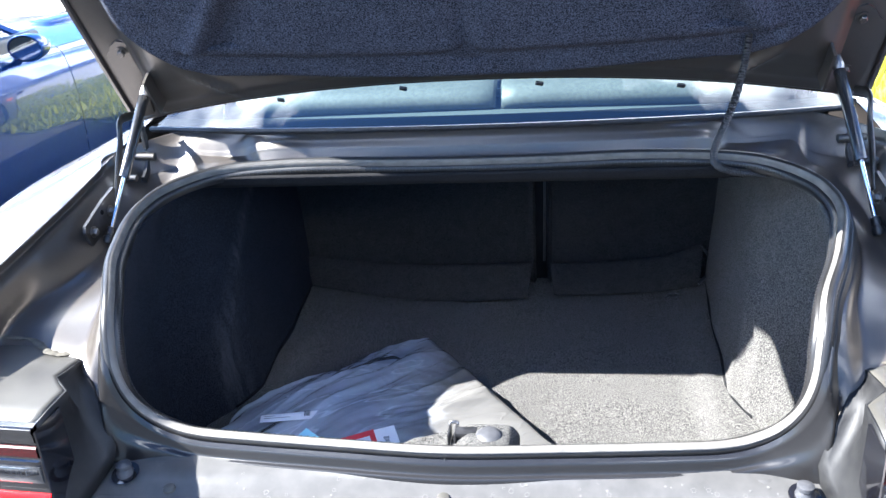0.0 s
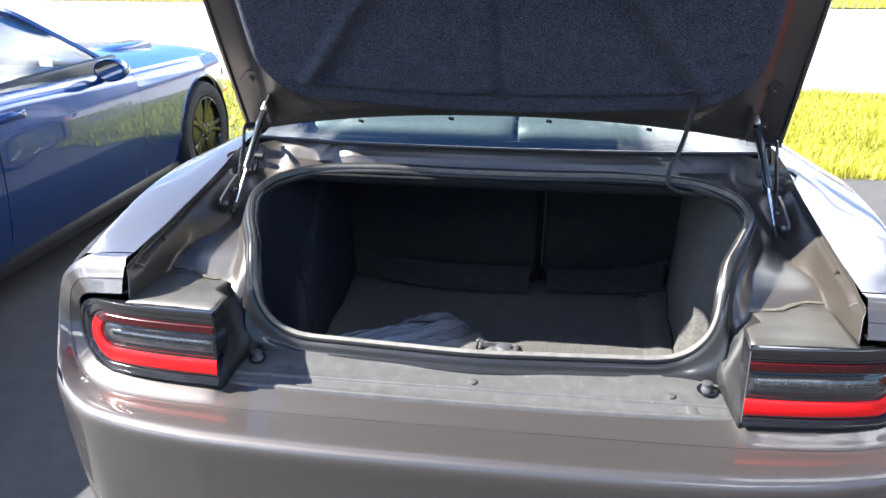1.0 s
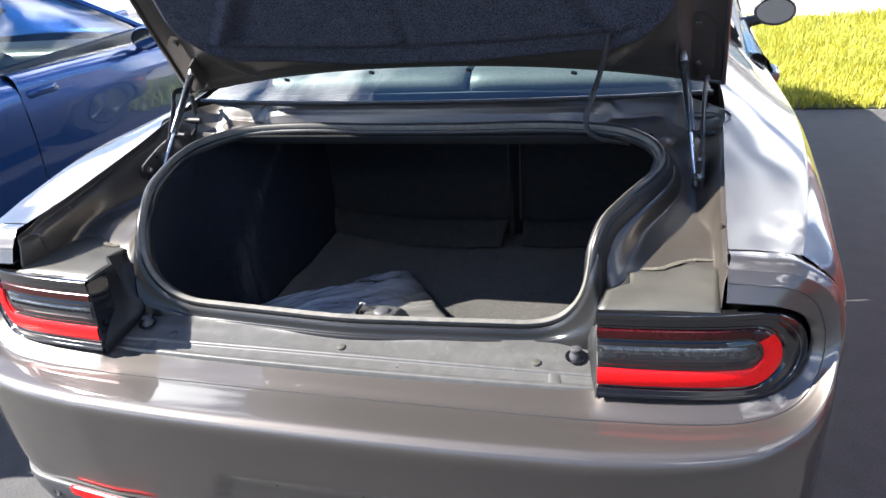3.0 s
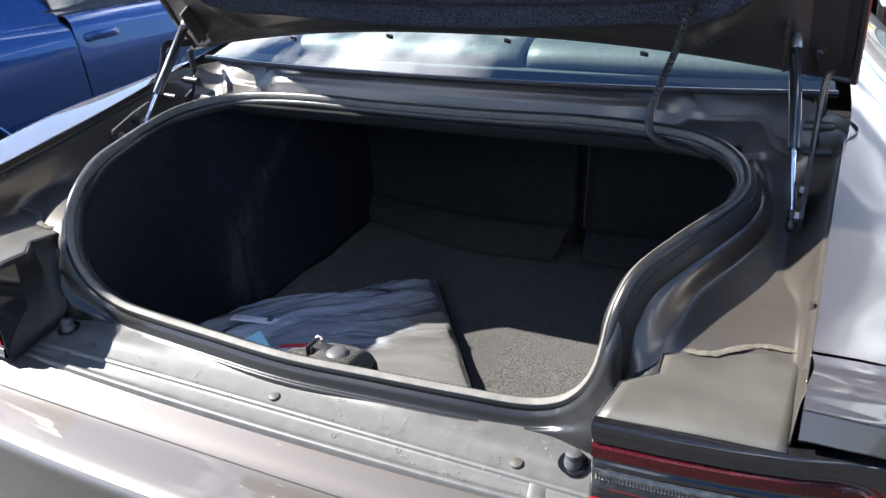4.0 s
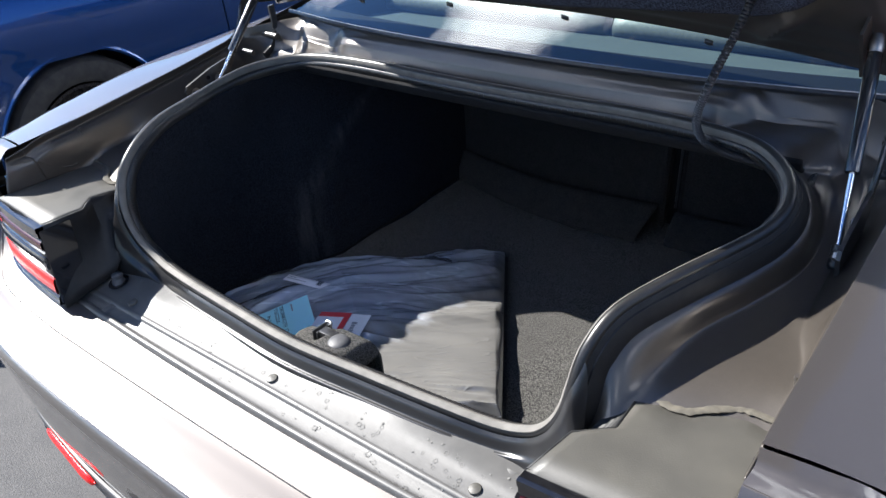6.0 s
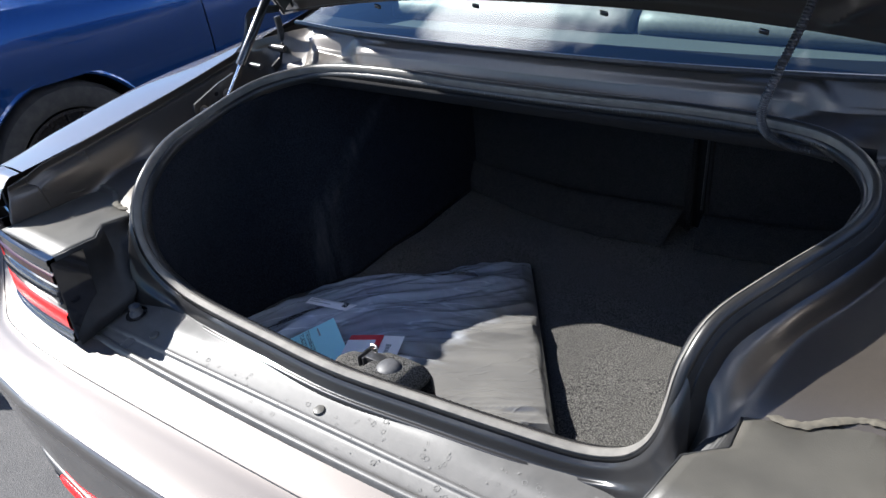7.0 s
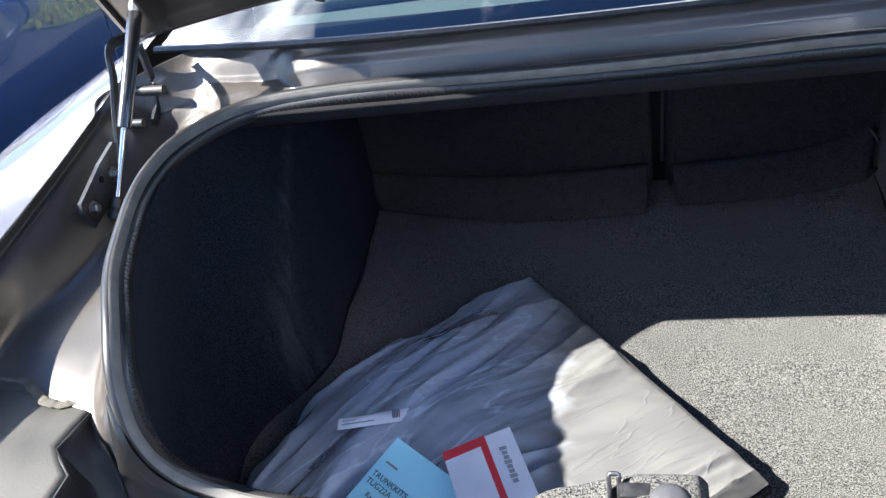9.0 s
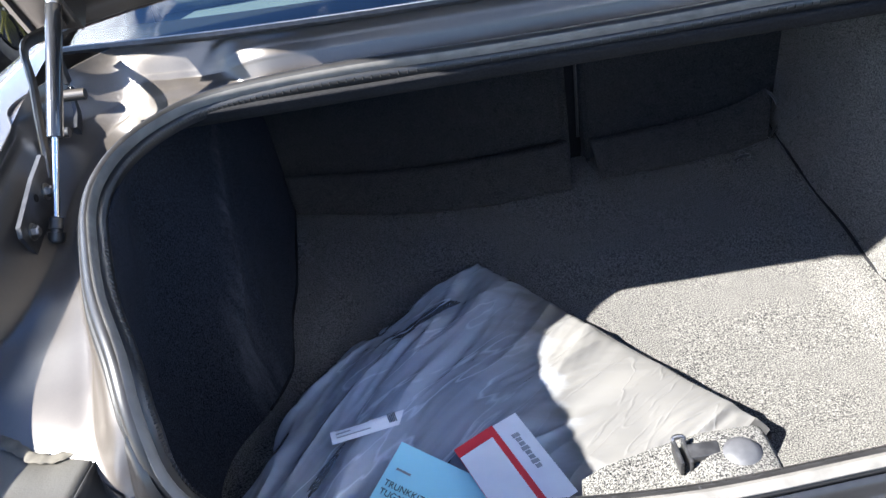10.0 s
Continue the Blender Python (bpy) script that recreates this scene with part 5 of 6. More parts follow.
    mesh_part("dust_line", fit_side(tube(spline(rim_line, 70), 0.006, 8, radii=[0.0062 + 0.0024 * noise.noise((k * 0.4, 3, side)) for k in range(70)], flat=0.3)), DUST, car, "line of dried dirt behind the cover")
    foot = [(0.540, -0.068, 0.764), (0.530, -0.03, 0.778), (0.521, 0.01, 0.792), (0.514, 0.035, 0.802), (0.512, 0.05, 0.825), (0.527, 0.062, 0.875), (0.552, 0.088, 0.915)]
    cheek = []
    for t in np.linspace(0, 1, 9):
        cheek.append([tuple(np.array(p) * (1 - t) + np.array(q) * t + np.array([0.010 * math.sin(math.pi * t), 0, 0])) for p, q in zip(edge, foot)])
    shell(mesh_part("lamp_cheek", fit_side(([q for line in cheek for q in line], grid_faces(9, 7))), SKIRT, car, "dark plastic side of the tail lamp"), 0.003)
    return lamp


tail_lamp(1)
tail_lamp(-1)

# lower valance, reflectors, sensors, plate recess
VAL_LINE = [(0, -0.155), (0.28, -0.153), (0.50, -0.145), (0.70, -0.122), (0.81, -0.10), (0.87, -0.055), (0.908, 0.0), (0.925, 0.1), (0.93, 0.3), (0.93, 0.5)]
val = [[(x * k, y + o, z) for x, y in VAL_LINE] for z, o, k in ((0.43, 0.0, 1.0), (0.42, -0.008, 1.006), (0.36, 0.004, 0.995), (0.24, 0.05, 0.96))]
shell(mesh_part("valance", merge(sheet(val, 16, 90), flip(sheet(val, 16, 90))), VALANCE, bumper, "dark textured lower valance"), 0.003)
for s in (-1, 1):
    refl = []
    for v in (-1.0, -0.93, -0.7, 0.0, 0.7, 0.93, 1.0):
        line = []
        for u in np.linspace(0, 1, 25):
            x, bulge = 0.452 + 0.238 * u, max(0.0, 1 - abs(2 * u - 1) ** 9) ** 0.5
            out = 0.008 * bulge * (1 - abs(v) ** 5)
            line.append((s * x, float(np.interp(x, [0.28, 0.5, 0.7, 0.81], [-0.153, -0.145, -0.122, -0.1])) - out - 0.012, 0.4215 + 0.005 * (u - 0.5) + 0.0145 * v * bulge))
        refl.append(line)
    shell(mesh_part("reflector", ([q for r in refl for q in r], grid_faces(7, 25)), RED_LENS, bumper, "red bumper reflector"), 0.004)
for x, y in ((-0.75, -0.112), (-0.25, -0.152), (0.25, -0.152), (0.75, -0.112)):
    mesh_part("parking_sensor", lathe([(0.0, 0.0), (0.012, 0.0), (0.012, 0.004), (0.0095, 0.005), (0.009, 0.003), (0.0, 0.003)], 18, pose(x, y - 0.004, 0.39, 90, 0, 12 if x > 0.5 else -12 if x < -0.5 else 0)), VALANCE, bumper)
for s in (-1, 1):
    mesh_part("plate_screw_hole", lathe([(0.0, 0.0), (0.004, 0.0), (0.004, 0.002), (0.0, 0.002)], 10, pose(s * 0.095, -0.1755, 0.556, 90, 0, 0)), BLACK, bumper)

# ---- trunk lid, raised ----
LID_O, LID_V, LID_N = Vector((0, 0.728, 1.16)), Vector((0, -0.53, 0.848)), Vector((0, -0.848, -0.53))


def on_lid(x, v, w=0.0):
    return tuple(LID_O + Vector((x, 0, 0)) + LID_V * v + LID_N * w)


def lid_low(x):
    """How far up the lid its lower edge stands."""
    return 0.085 * (1 - (abs(x) / 0.757) ** 2.2)


LID_TOP = 0.745
outer = []
lid_x = [0.0, 0.2, 0.4, 0.55, 0.66, 0.72, 0.748, 0.757]
for t in (0.0, 0.03, 0.1, 0.3, 0.6, 0.9, 1.0):
    outer.append([on_lid(x, lid_low(x) + (LID_TOP - lid_low(x)) * t, -0.030 - 0.006 * math.sin(math.pi * t) * (1 - (x / 0.757) ** 2) + (0.003 if x > 0.75 else 0.0)) for x in lid_x])
lid = mesh_part("trunk_lid", merge(sheet(outer, 40, 40), flip(sheet(outer, 40, 40))), GREY_PAINT, car, "raised trunk lid with dark felt lining")
shell(lid, 0.002)


def inner_w(x, v):
    """Relief of the painted inner panel: hem, flange, a sloped step up to the middle."""
    e = min(0.757 - abs(x), (v - lid_low(x)) * 1.0, LID_TOP - v)
    w = float(np.interp(e, [0.0, 0.008, 0.012, 0.035, 0.05, 0.075, 0.11, 0.16], [-0.022, -0.018, -0.010, -0.006, 0.000, 0.003, 0.014, 0.018]))
    w = min(w, float(np.interp(0.757 - abs(x), [0.0, 0.03, 0.05, 0.075, 0.10, 0.14], [-0.027, -0.0255, -0.023, -0.018, 0.004, 0.018])))
    rib = math.exp(-((abs(x) - 0.50 - (v - 0.10) * 0.9) / 0.015) ** 2) * math.exp(-((v - 0.125) / 0.04) ** 2)
    return w + 0.015 * rib


nv, nx = 90, 150
vs = []
for i in range(nv + 1):
    for j in range(nx + 1):
        x = -0.757 + 1.514 * j / nx
        v = lid_low(x) + (LID_TOP - lid_low(x)) * (i / nv) ** 1.15
        vs.append(on_lid(x, v, inner_w(x, v)))
mesh_part("inner_panel", (vs, grid_faces(nv + 1, nx + 1)), INNER_PAINT, lid, "brown-grey painted inner panel")
rim_pts = [on_lid(x, lid_low(x), -0.026) for x in np.linspace(-0.757, 0.757, 60)]
mesh_part("lid_hem", tube(rim_pts, 0.0055, 6), GREY_PAINT, lid)
for s in (-1, 1):
    mesh_part("lid_hem", tube([on_lid(s * 0.757, 0.0, -0.024), on_lid(s * 0.758, 0.3, -0.024), on_lid(s * 0.757, LID_TOP, -0.024)], 0.0065, 6), GREY_PAINT, lid)
rear_face = [[on_lid(x * h, LID_TOP + o, w) for x in (-1.0, -0.66, 0, 0.66, 1.0)] for o, w, h in ((0.0, -0.03, 0.757), (0.010, -0.018, 0.757), (0.014, 0.0, 0.755), (0.014, 0.02, 0.745), (0.013, 0.035, 0.60), (0.012, 0.06, 0.565), (0.006, 0.15, 0.555), (-0.004, 0.235, 0.55))]
shell(mesh_part("lid_rear_face", sheet_even(rear_face, 30, 30), GREY_PAINT, lid), 0.012)


def felt_edge(x):
    """Lower edge of the felt up the lid."""
    a = abs(x)
    if a <= 0.46:
        return 0.128 + 0.03 * (a / 0.46) ** 2
    return 0.158 + 0.2 * (1 - math.sqrt(max(0.0, 1 - ((a - 0.46) / 0.19) ** 2)))


def felt_w(x, v):
    w = 0.031
    e = min(0.65 - abs(x), v - felt_edge(x), 0.70 - v)
    w -= 0.014 * max(0.0, 1 - e / 0.018) ** 2
    band = 0.205 + 0.02 * (x / 0.5) ** 2
    w -= 0.018 * (1 / (1 + math.exp((v - band) / 0.005)) - 0.3) * (1 if abs(x) < 0.5 else max(0.0, 1 - (abs(x) - 0.5) / 0.05))
    w -= 0.014 * math.exp(-(x / 0.018) ** 2) * (1 if v > 0.2 else math.exp(-((v - 0.2) / 0.03) ** 2))
    w -= 0.010 * math.exp(-(x / 0.03) ** 2 - ((v - 0.19) / 0.022) ** 2)
    for s in (-1, 1):
        d = (s * x - 0.515 + (v - 0.24) * 0.72) * 0.85
        w += (0.018 * math.exp(-(d / 0.016) ** 2) - 0.014 * math.exp(-((d + 0.05) / 0.03) ** 2)) * (1 if v > 0.24 else 0.0)
    for cx, cv in ((0.58, 0.33), (-0.58, 0.33), (0.54, 0.22), (-0.54, 0.22)):
        r = math.hypot(x - cx, v - cv)
        w -= 0.005 * math.exp(-(r / 0.012) ** 2) - 0.002 * math.exp(-((r - 0.024) / 0.006) ** 2)
    w = max(w, inner_w(x, v) + 0.003)
    return w + 0.002 * noise.noise((x * 9, v * 9, 1)) + 0.0007 * noise.noise((x * 60, v * 60, 5))


nv, nx = 110, 190
vs = []
for i in range(nv + 1):
    for j in range(nx + 1):
        x = -0.65 + 1.30 * j / nx
        v = felt_edge(x) + (0.70 - felt_edge(x)) * (i / nv) ** 1.2
        vs.append(on_lid(x, v, felt_w(x, v)))
shell(mesh_part("felt_liner", (vs, grid_faces(nv + 1, nx + 1)), FELT, lid, "dark moulded felt liner"), 0.006)
for x in (-0.40, -0.14, 0.13, 0.40):
    mesh_part("lid_clip", block(on_lid(x, lid_low(x) + 0.004, 0.0), (0.016, 0.006, 0.010), 0.002, 1, (30, 12, 0)), BLACK, lid)


def bolt(m, r=0.009):
    return merge(lathe([(0.0, 0.0), (r * 1.5, 0.0), (r * 1.5, 0.002), (0.0, 0.0025)], 18, m), lathe([(0.0, 0.002), (r, 0.002), (r, 0.008), (r * 0.7, 0.010), (0.0, 0.010)], 6, m))


def stand(p, axis):
    """A pose at p whose z axis points along axis."""
    return Matrix.Translation(p) @ Vector(axis).to_track_quat("Z", "Y").to_matrix().to_4x4()


for s in (-1, 1):
    # hinge plate on the lid
    out = [(0.655, 0.085), (0.650, 0.15), (0.652, 0.19), (0.668, 0.205), (0.680, 0.222), (0.697, 0.226), (0.712, 0.215), (0.722, 0.20), (0.732, 0.19), (0.735, 0.06), (0.722, 0.02), (0.70, 0.03), (0.69, 0.085)]
    base = [on_lid(s * x, v, -0.021) for x, v in out]
    plate_ob = mesh_part("hinge_plate", prism(base, (0, 0, 0), tuple(LID_N * 0.006)), INNER_PAINT, lid, "painted hinge plate", smooth=False)
    for x, v in ((0.694, 0.2), (0.696, 0.08)):
        mesh_part("hinge_bolt", bolt(stand(on_lid(s * x, v, -0.015), LID_N), 0.008), INNER_PAINT, plate_ob)
    tab = [on_lid(s * x, v, -0.016) for x, v in ((0.645, 0.08), (0.645, 0.165), (0.650, 0.165), (0.650, 0.08))]
    mesh_part("strut_bracket", prism(tab, (0, 0, 0), tuple(LID_N * 0.058)), INNER_PAINT, plate_ob, smooth=False)
    # hinge arms down to the body
    arm = spline([on_lid(s * 0.722, 0.045, 0.004), (s * 0.715, 0.612, 1.205), (s * 0.713, 0.588, 1.164), (s * 0.713, 0.562, 1.123), (s * 0.713, 0.545, 1.092), (s * 0.713, 0.524, 1.056)], 30)
    hinge = mesh_part("hinge_arm", tube(arm, 0.0045, 8, flat=1.9), HINGE_STEEL, car, "steel hinge arm")
    arm2 = spline([on_lid(s * 0.715, 0.04, 0.024), (s * 0.715, 0.69, 1.125), (s * 0.712, 0.672, 1.085), (s * 0.708, 0.64, 1.068)], 16)
    mesh_part("hinge_link", tube(arm2, 0.0055, 6, flat=1.8), BLACK, hinge)
    mesh_part("hinge_pin", tube([(s * 0.69, 0.672, 1.11), (s * 0.74, 0.672, 1.112)], 0.008, 10), INNER_PAINT, hinge)
    mesh_part("hinge_pin", tube([(s * 0.70, 0.60, 1.085), (s * 0.74, 0.60, 1.087)], 0.007, 10), BLACK, hinge)
    base = [(s * 0.718, y - 0.022, z + 0.012) for y, z in ((0.549, 1.078), (0.500, 1.066), (0.429, 1.040), (0.424, 1.028), (0.440, 0.984), (0.452, 0.978), (0.497, 0.990), (0.538, 1.030), (0.562, 1.064))]
    foot = mesh_part("hinge_bracket", prism(base, (0, 0, 0), (-s * 0.006, 0, 0)), BLACK, car, "dark hinge bracket with two bolts", smooth=False)
    for y, z in ((0.427, 1.033), (0.497, 1.051)):
        mesh_part("bracket_bolt", bolt(stand((s * 0.7125, y, z), (-s, 0, 0)), 0.0075), STEEL, foot)
    mesh_part("bracket_hole", lathe([(0.0, 0.0), (0.005, 0.0), (0.005, 0.001), (0.0, 0.001)], 14, stand((s * 0.7120, 0.468, 1.058), (-s, 0, 0))), MAT_EDGE, foot)
    # gas strut
    top, low = np.array((s * 0.662, 0.640, 1.262)), np.array((s * 0.702, 0.455, 1.008))
    mid = top + (low - top) * 0.60
    strut = mesh_part("gas_strut", tube([top + (low - top) * 0.05, top + (low - top) * 0.06, mid, mid + (low - top) * 0.004], 0.0105, 14, radii=[0.008, 0.0105, 0.0105, 0.009]), STRUT, car, "black gas strut with bright piston rod")
    mesh_part("piston_rod", tube([mid, low], 0.0042, 10), CHROME, strut)
    mesh_part("strut_socket", tube([top - (low - top) * 0.03, top + (low - top) * 0.03, top + (low - top) * 0.07], 0.009, 10, radii=[0.008, 0.011, 0.008]), STEEL, strut)
    mesh_part("strut_socket", tube([low - (low - top) * q for q in (0.075, 0.070, 0.028, 0.026, 0.012, 0.010, -0.020, -0.030)], 0.009, 12, radii=[0.006, 0.0088, 0.0092, 0.0078, 0.0078, 0.0105, 0.0105, 0.008]), BLACK, strut)
    mesh_part("ball_stud", tube([low, low + np.array((s * 0.03, 0.0, 0.004))], 0.006, 10), STEEL, strut)

# corrugated cable sleeve from the lid into the trunk
cable_path = spline([on_lid(0.502, 0.235, 0.022), (0.500, 0.603, 1.335), (0.487, 0.572, 1.27), (0.466, 0.548, 1.20), (0.447, 0.556, 1.14), (0.449, 0.575, 1.10), (0.475, 0.588, 1.078), (0.52, 0.596, 1.068), (0.545, 0.60, 1.062)], 560)
cable_ob = mesh_part("cable_sleeve", tube(cable_path, 0.0068, 10, radii=[0.0064 + 0.0008 * math.sin(i * 2 * math.pi / 4.5) for i in range(560)]), BLACK, car, "black corrugated cable sleeve")
mesh_part("grommet", lathe([(0.0, 0.0), (0.013, 0.0), (0.013, 0.004), (0.008, 0.008), (0.0, 0.008)], 16, stand(on_lid(0.502, 0.237, 0.03), LID_N)), BLACK, cable_ob)

# ---- trunk interior ----
WALL_Y = [0.10, 0.2, 0.35, 0.46, 0.55, 0.62, 0.68, 0.80, 0.95, 1.15, 1.32]
WALL_X = [
    [0.505, 0.570, 0.610, 0.604, 0.556, 0.532, 0.529, 0.540, 0.546, 0.566, 0.590],
    [0.507, 0.580, 0.628, 0.622, 0.574, 0.545, 0.541, 0.550, 0.556, 0.572, 0.595],
    [0.509, 0.590, 0.640, 0.640, 0.600, 0.567, 0.560, 0.566, 0.573, 0.585, 0.602],
    [0.510, 0.595, 0.650, 0.655, 0.628, 0.602, 0.595, 0.590, 0.592, 0.600, 0.610],
    [0.513, 0.585, 0.635, 0.648, 0.646, 0.636, 0.626, 0.615, 0.612, 0.612, 0.616],
    [0.515, 0.560, 0.600, 0.612, 0.615, 0.615, 0.612, 0.610, 0.612, 0.612, 0.616],
]
WALL_Z = [0.535, 0.63, 0.76, 0.89, 0.99, 1.055]
SEAL_SIDE = [q for q in HALF_SEAL if 0.07 < q[1] < 0.46 and q[2] > 0.95]


def under_seal(x, y, z):
    """Keeps the carpet inside and below the strip."""
    if y > 0.5:
        return (x, y, z)
    edge_x, edge_z = (float(np.interp(y, [q[1] for q in SEAL_SIDE], [q[c] for q in SEAL_SIDE])) for c in (0, 2))
    return (min(x, edge_x - 0.010 + 0.25 * max(0.0, 0.965 - z)), y, min(z, edge_z - 0.026 - (0.03 if z < 1.0 else 0.0)))


wall = [[under_seal(x, y, z) for x, y in zip(xs, WALL_Y)] for xs, z in zip(WALL_X, WALL_Z)]
for s in (1, -1):
    geo = sheet(wall, 50, 90)
    v = np.array(geo[0])
    for p in v:
        ridge_y = 0.575 + 4.2 * max(0.0, p[2] - 0.66) ** 2
        p[0] += 0.004 * noise.noise((p[1] * 7, p[2] * 5, s * 3)) - 0.012 * math.exp(-((p[1] - ridge_y) / 0.014) ** 2) * math.exp(-((p[2] - 0.75) / 0.15) ** 2) - 0.006 * math.exp(-((p[1] - ridge_y - 0.07) / 0.02) ** 2) * math.exp(-((p[2] - 0.72) / 0.2) ** 2)
    # right wall keeps the plain carpet, left wall takes the shade-darkened copy
    shell(mesh_part("trunk_side_liner", (v, geo[1]) if s == 1 else flip((v, geo[1])), CARPET if s == 1 else SHADED_LINER, car, "grey carpeted trunk side" if s == 1 else "carpeted trunk side darkened for shade, its ridge rubbed and lit pale"), 0.006)

for s in (1, -1):
    seam = spline([(s * (x - 0.004), y, 0.5625) for x, y in zip(WALL_X[0], WALL_Y) if y > 0.5], 40)
    mesh_part("carpet_seam", tube([p + np.array([0.003 * noise.noise((p[1] * 6, s, 0)), 0, 0]) for p in seam], 0.0032, 6), MAT_EDGE, car)

floor_vs = []
fx = np.linspace(-0.62, 0.62, 90)
fy = np.linspace(0.09, 1.31, 60)
for y in fy:
    for x in fx:
        a = abs(x)
        rise = float(np.interp(a, [0.45, 0.46, 0.488, 0.62], [0, 0.004, 0.020, 0.022])) * float(np.interp(y, [0.2, 0.4, 0.75, 0.95], [0.2, 1, 1, 0.6]))
        floor_vs.append((x, y, 0.538 + rise + 0.0015 * noise.noise((x * 8, y * 8, 0))))
shell(mesh_part("trunk_floor", (floor_vs, grid_faces(60, 90)), CARPET, car, "dark grey speckled trunk carpet"), 0.012)
sill_in = [[(x, 0.058 + o + 0.06 * (abs(x) / 0.5) ** 4, z) for x in np.linspace(-0.5, 0.5, 9)] for z, o in ((0.812, 0.0), (0.80, 0.016), (0.70, 0.03), (0.60, 0.035), (0.53, 0.04))]
shell(mesh_part("sill_carpet", sheet(sill_in, 20, 40), CARPET, car), 0.006)
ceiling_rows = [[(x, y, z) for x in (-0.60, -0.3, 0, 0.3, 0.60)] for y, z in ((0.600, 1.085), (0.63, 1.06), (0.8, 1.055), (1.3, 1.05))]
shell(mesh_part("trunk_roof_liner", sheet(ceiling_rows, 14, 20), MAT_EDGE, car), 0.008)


def seat_back(x0, x1, name):
    rows = []
    for z, y in ((0.545, 1.262), (0.57, 1.255), (0.75, 1.272), (0.95, 1.296), (1.06, 1.308)):
        rows.append([(x0, y + 0.02, z), (x0 + 0.008, y + 0.003, z), (x0 + 0.03, y, z), ((x0 + x1) / 2, y - 0.006, z), (x1 - 0.03, y, z), (x1 - 0.008, y + 0.003, z), (x1, y + 0.02, z)])
    return shell(mesh_part(name, sheet(rows, 24, 40), SEAT_SHADED, car, "carpeted folding seat back"), 0.01)


seat_back(-0.61, 0.098, "seat_back")
seat_back(0.128, 0.61, "seat_back")
mesh_part("seat_gap", block((0.113, 1.31, 0.8), (0.05, 0.04, 0.55), 0.005), MAT_EDGE, car)
mesh_part("gap_trim", tube([(0.122, 1.272, 0.60), (0.126, 1.285, 0.80), (0.128, 1.305, 1.03)], 0.0035, 6), BLACK, car)


def carpet_flap(pts_low, pts_high, seed):
    low, high = spline(pts_low, 50), spline(pts_high, 50)
    rows = []
    for t in np.linspace(0, 1, 10):
        rows.append([tuple(a * (1 - t) + b * t + np.array([0, -0.010 * math.sin(math.pi * t), 0.003 * noise.noise((k * 0.2, t * 2, seed))])) for k, (a, b) in enumerate(zip(low, high))])
    vs = [p for r in rows for p in r]
    return shell(mesh_part("carpet_flap", (vs, grid_faces(10, 50)), FLAP_SHADED, car, "loose carpet flap at the seat's foot"), 0.005)


carpet_flap([(-0.56, 1.20, 0.556), (-0.3, 1.135, 0.546), (-0.1, 1.115, 0.546), (0.075, 1.125, 0.55)], [(-0.58, 1.25, 0.63), (-0.3, 1.225, 0.612), (-0.1, 1.225, 0.61), (0.09, 1.235, 0.612)], 1)
carpet_flap([(0.150, 1.15, 0.548), (0.3, 1.155, 0.548), (0.46, 1.175, 0.55), (0.545, 1.20, 0.556)], [(0.140, 1.235, 0.605), (0.3, 1.24, 0.61), (0.46, 1.245, 0.625), (0.565, 1.25, 0.66)], 2)
mesh_part("flap_strap", tube(spline([(0.555, 1.245, 0.655), (0.57, 1.225, 0.64), (0.575, 1.20, 0.60), (0.545, 1.185, 0.565)], 14), 0.004, 6), BLACK, car)
mesh_part("tie_down", tube(spline([(0.455, 1.145, 0.545), (0.462, 1.13, 0.56), (0.478, 1.13, 0.56), (0.485, 1.145, 0.545)], 10), 0.004, 6), BLACK, car)

# latch on its carpeted hump, and the round trim clip
hump = [[(x, y, 0.79 + (h * k if h > 0 else h + min(0.0, 0.034 * k))) for x, k in ((-0.10, -1.2), (-0.07, -0.6), (-0.04, -0.35), (-0.018, -0.1), (0.02, 0.8), (0.035, 0.95), (0.078, 0.95), (0.094, 0.7), (0.102, -0.2))] for y, h in ((0.058, 0.030), (0.075, 0.034), (0.115, 0.034), (0.14, 0.028), (0.155, 0.0), (0.157, -0.09))]
shell(mesh_part("latch_hump", sheet(hump, 24, 30), CARPET, car, "carpeted hump that holds the latch"), 0.004)
latch = mesh_part("trunk_latch", merge(block((0.024, 0.116, 0.817), (0.034, 0.020, 0.012), 0.003), block((-0.003, 0.119, 0.812), (0.004, 0.034, 0.02), 0.0015), block((0.007, 0.119, 0.812), (0.004, 0.034, 0.02), 0.0015)), BLACK, car, "black trunk latch")
mesh_part("latch_claw", tube(spline([(-0.003, 0.132, 0.816), (-0.003, 0.136, 0.822), (0.007, 0.136, 0.822), (0.007, 0.132, 0.816)], 12), 0.0028, 8), STEEL, latch)
mesh_part("trim_clip", lathe([(0.0, -0.002), (0.020, -0.002), (0.020, 0.001), (0.017, 0.0045), (0.011, 0.0072), (0.0, 0.008)], 24, pose(0.059, 0.103, 0.8215, 8, 0, 0)), VALANCE, car, "round plastic trim clip")

# ---- loose things in the trunk ----
BAG_A, BAG_B, BAG_C, BAG_D = (-0.165, 0.883), (0.208, 0.347), (-0.02, 0.115), (-0.575, 0.27)


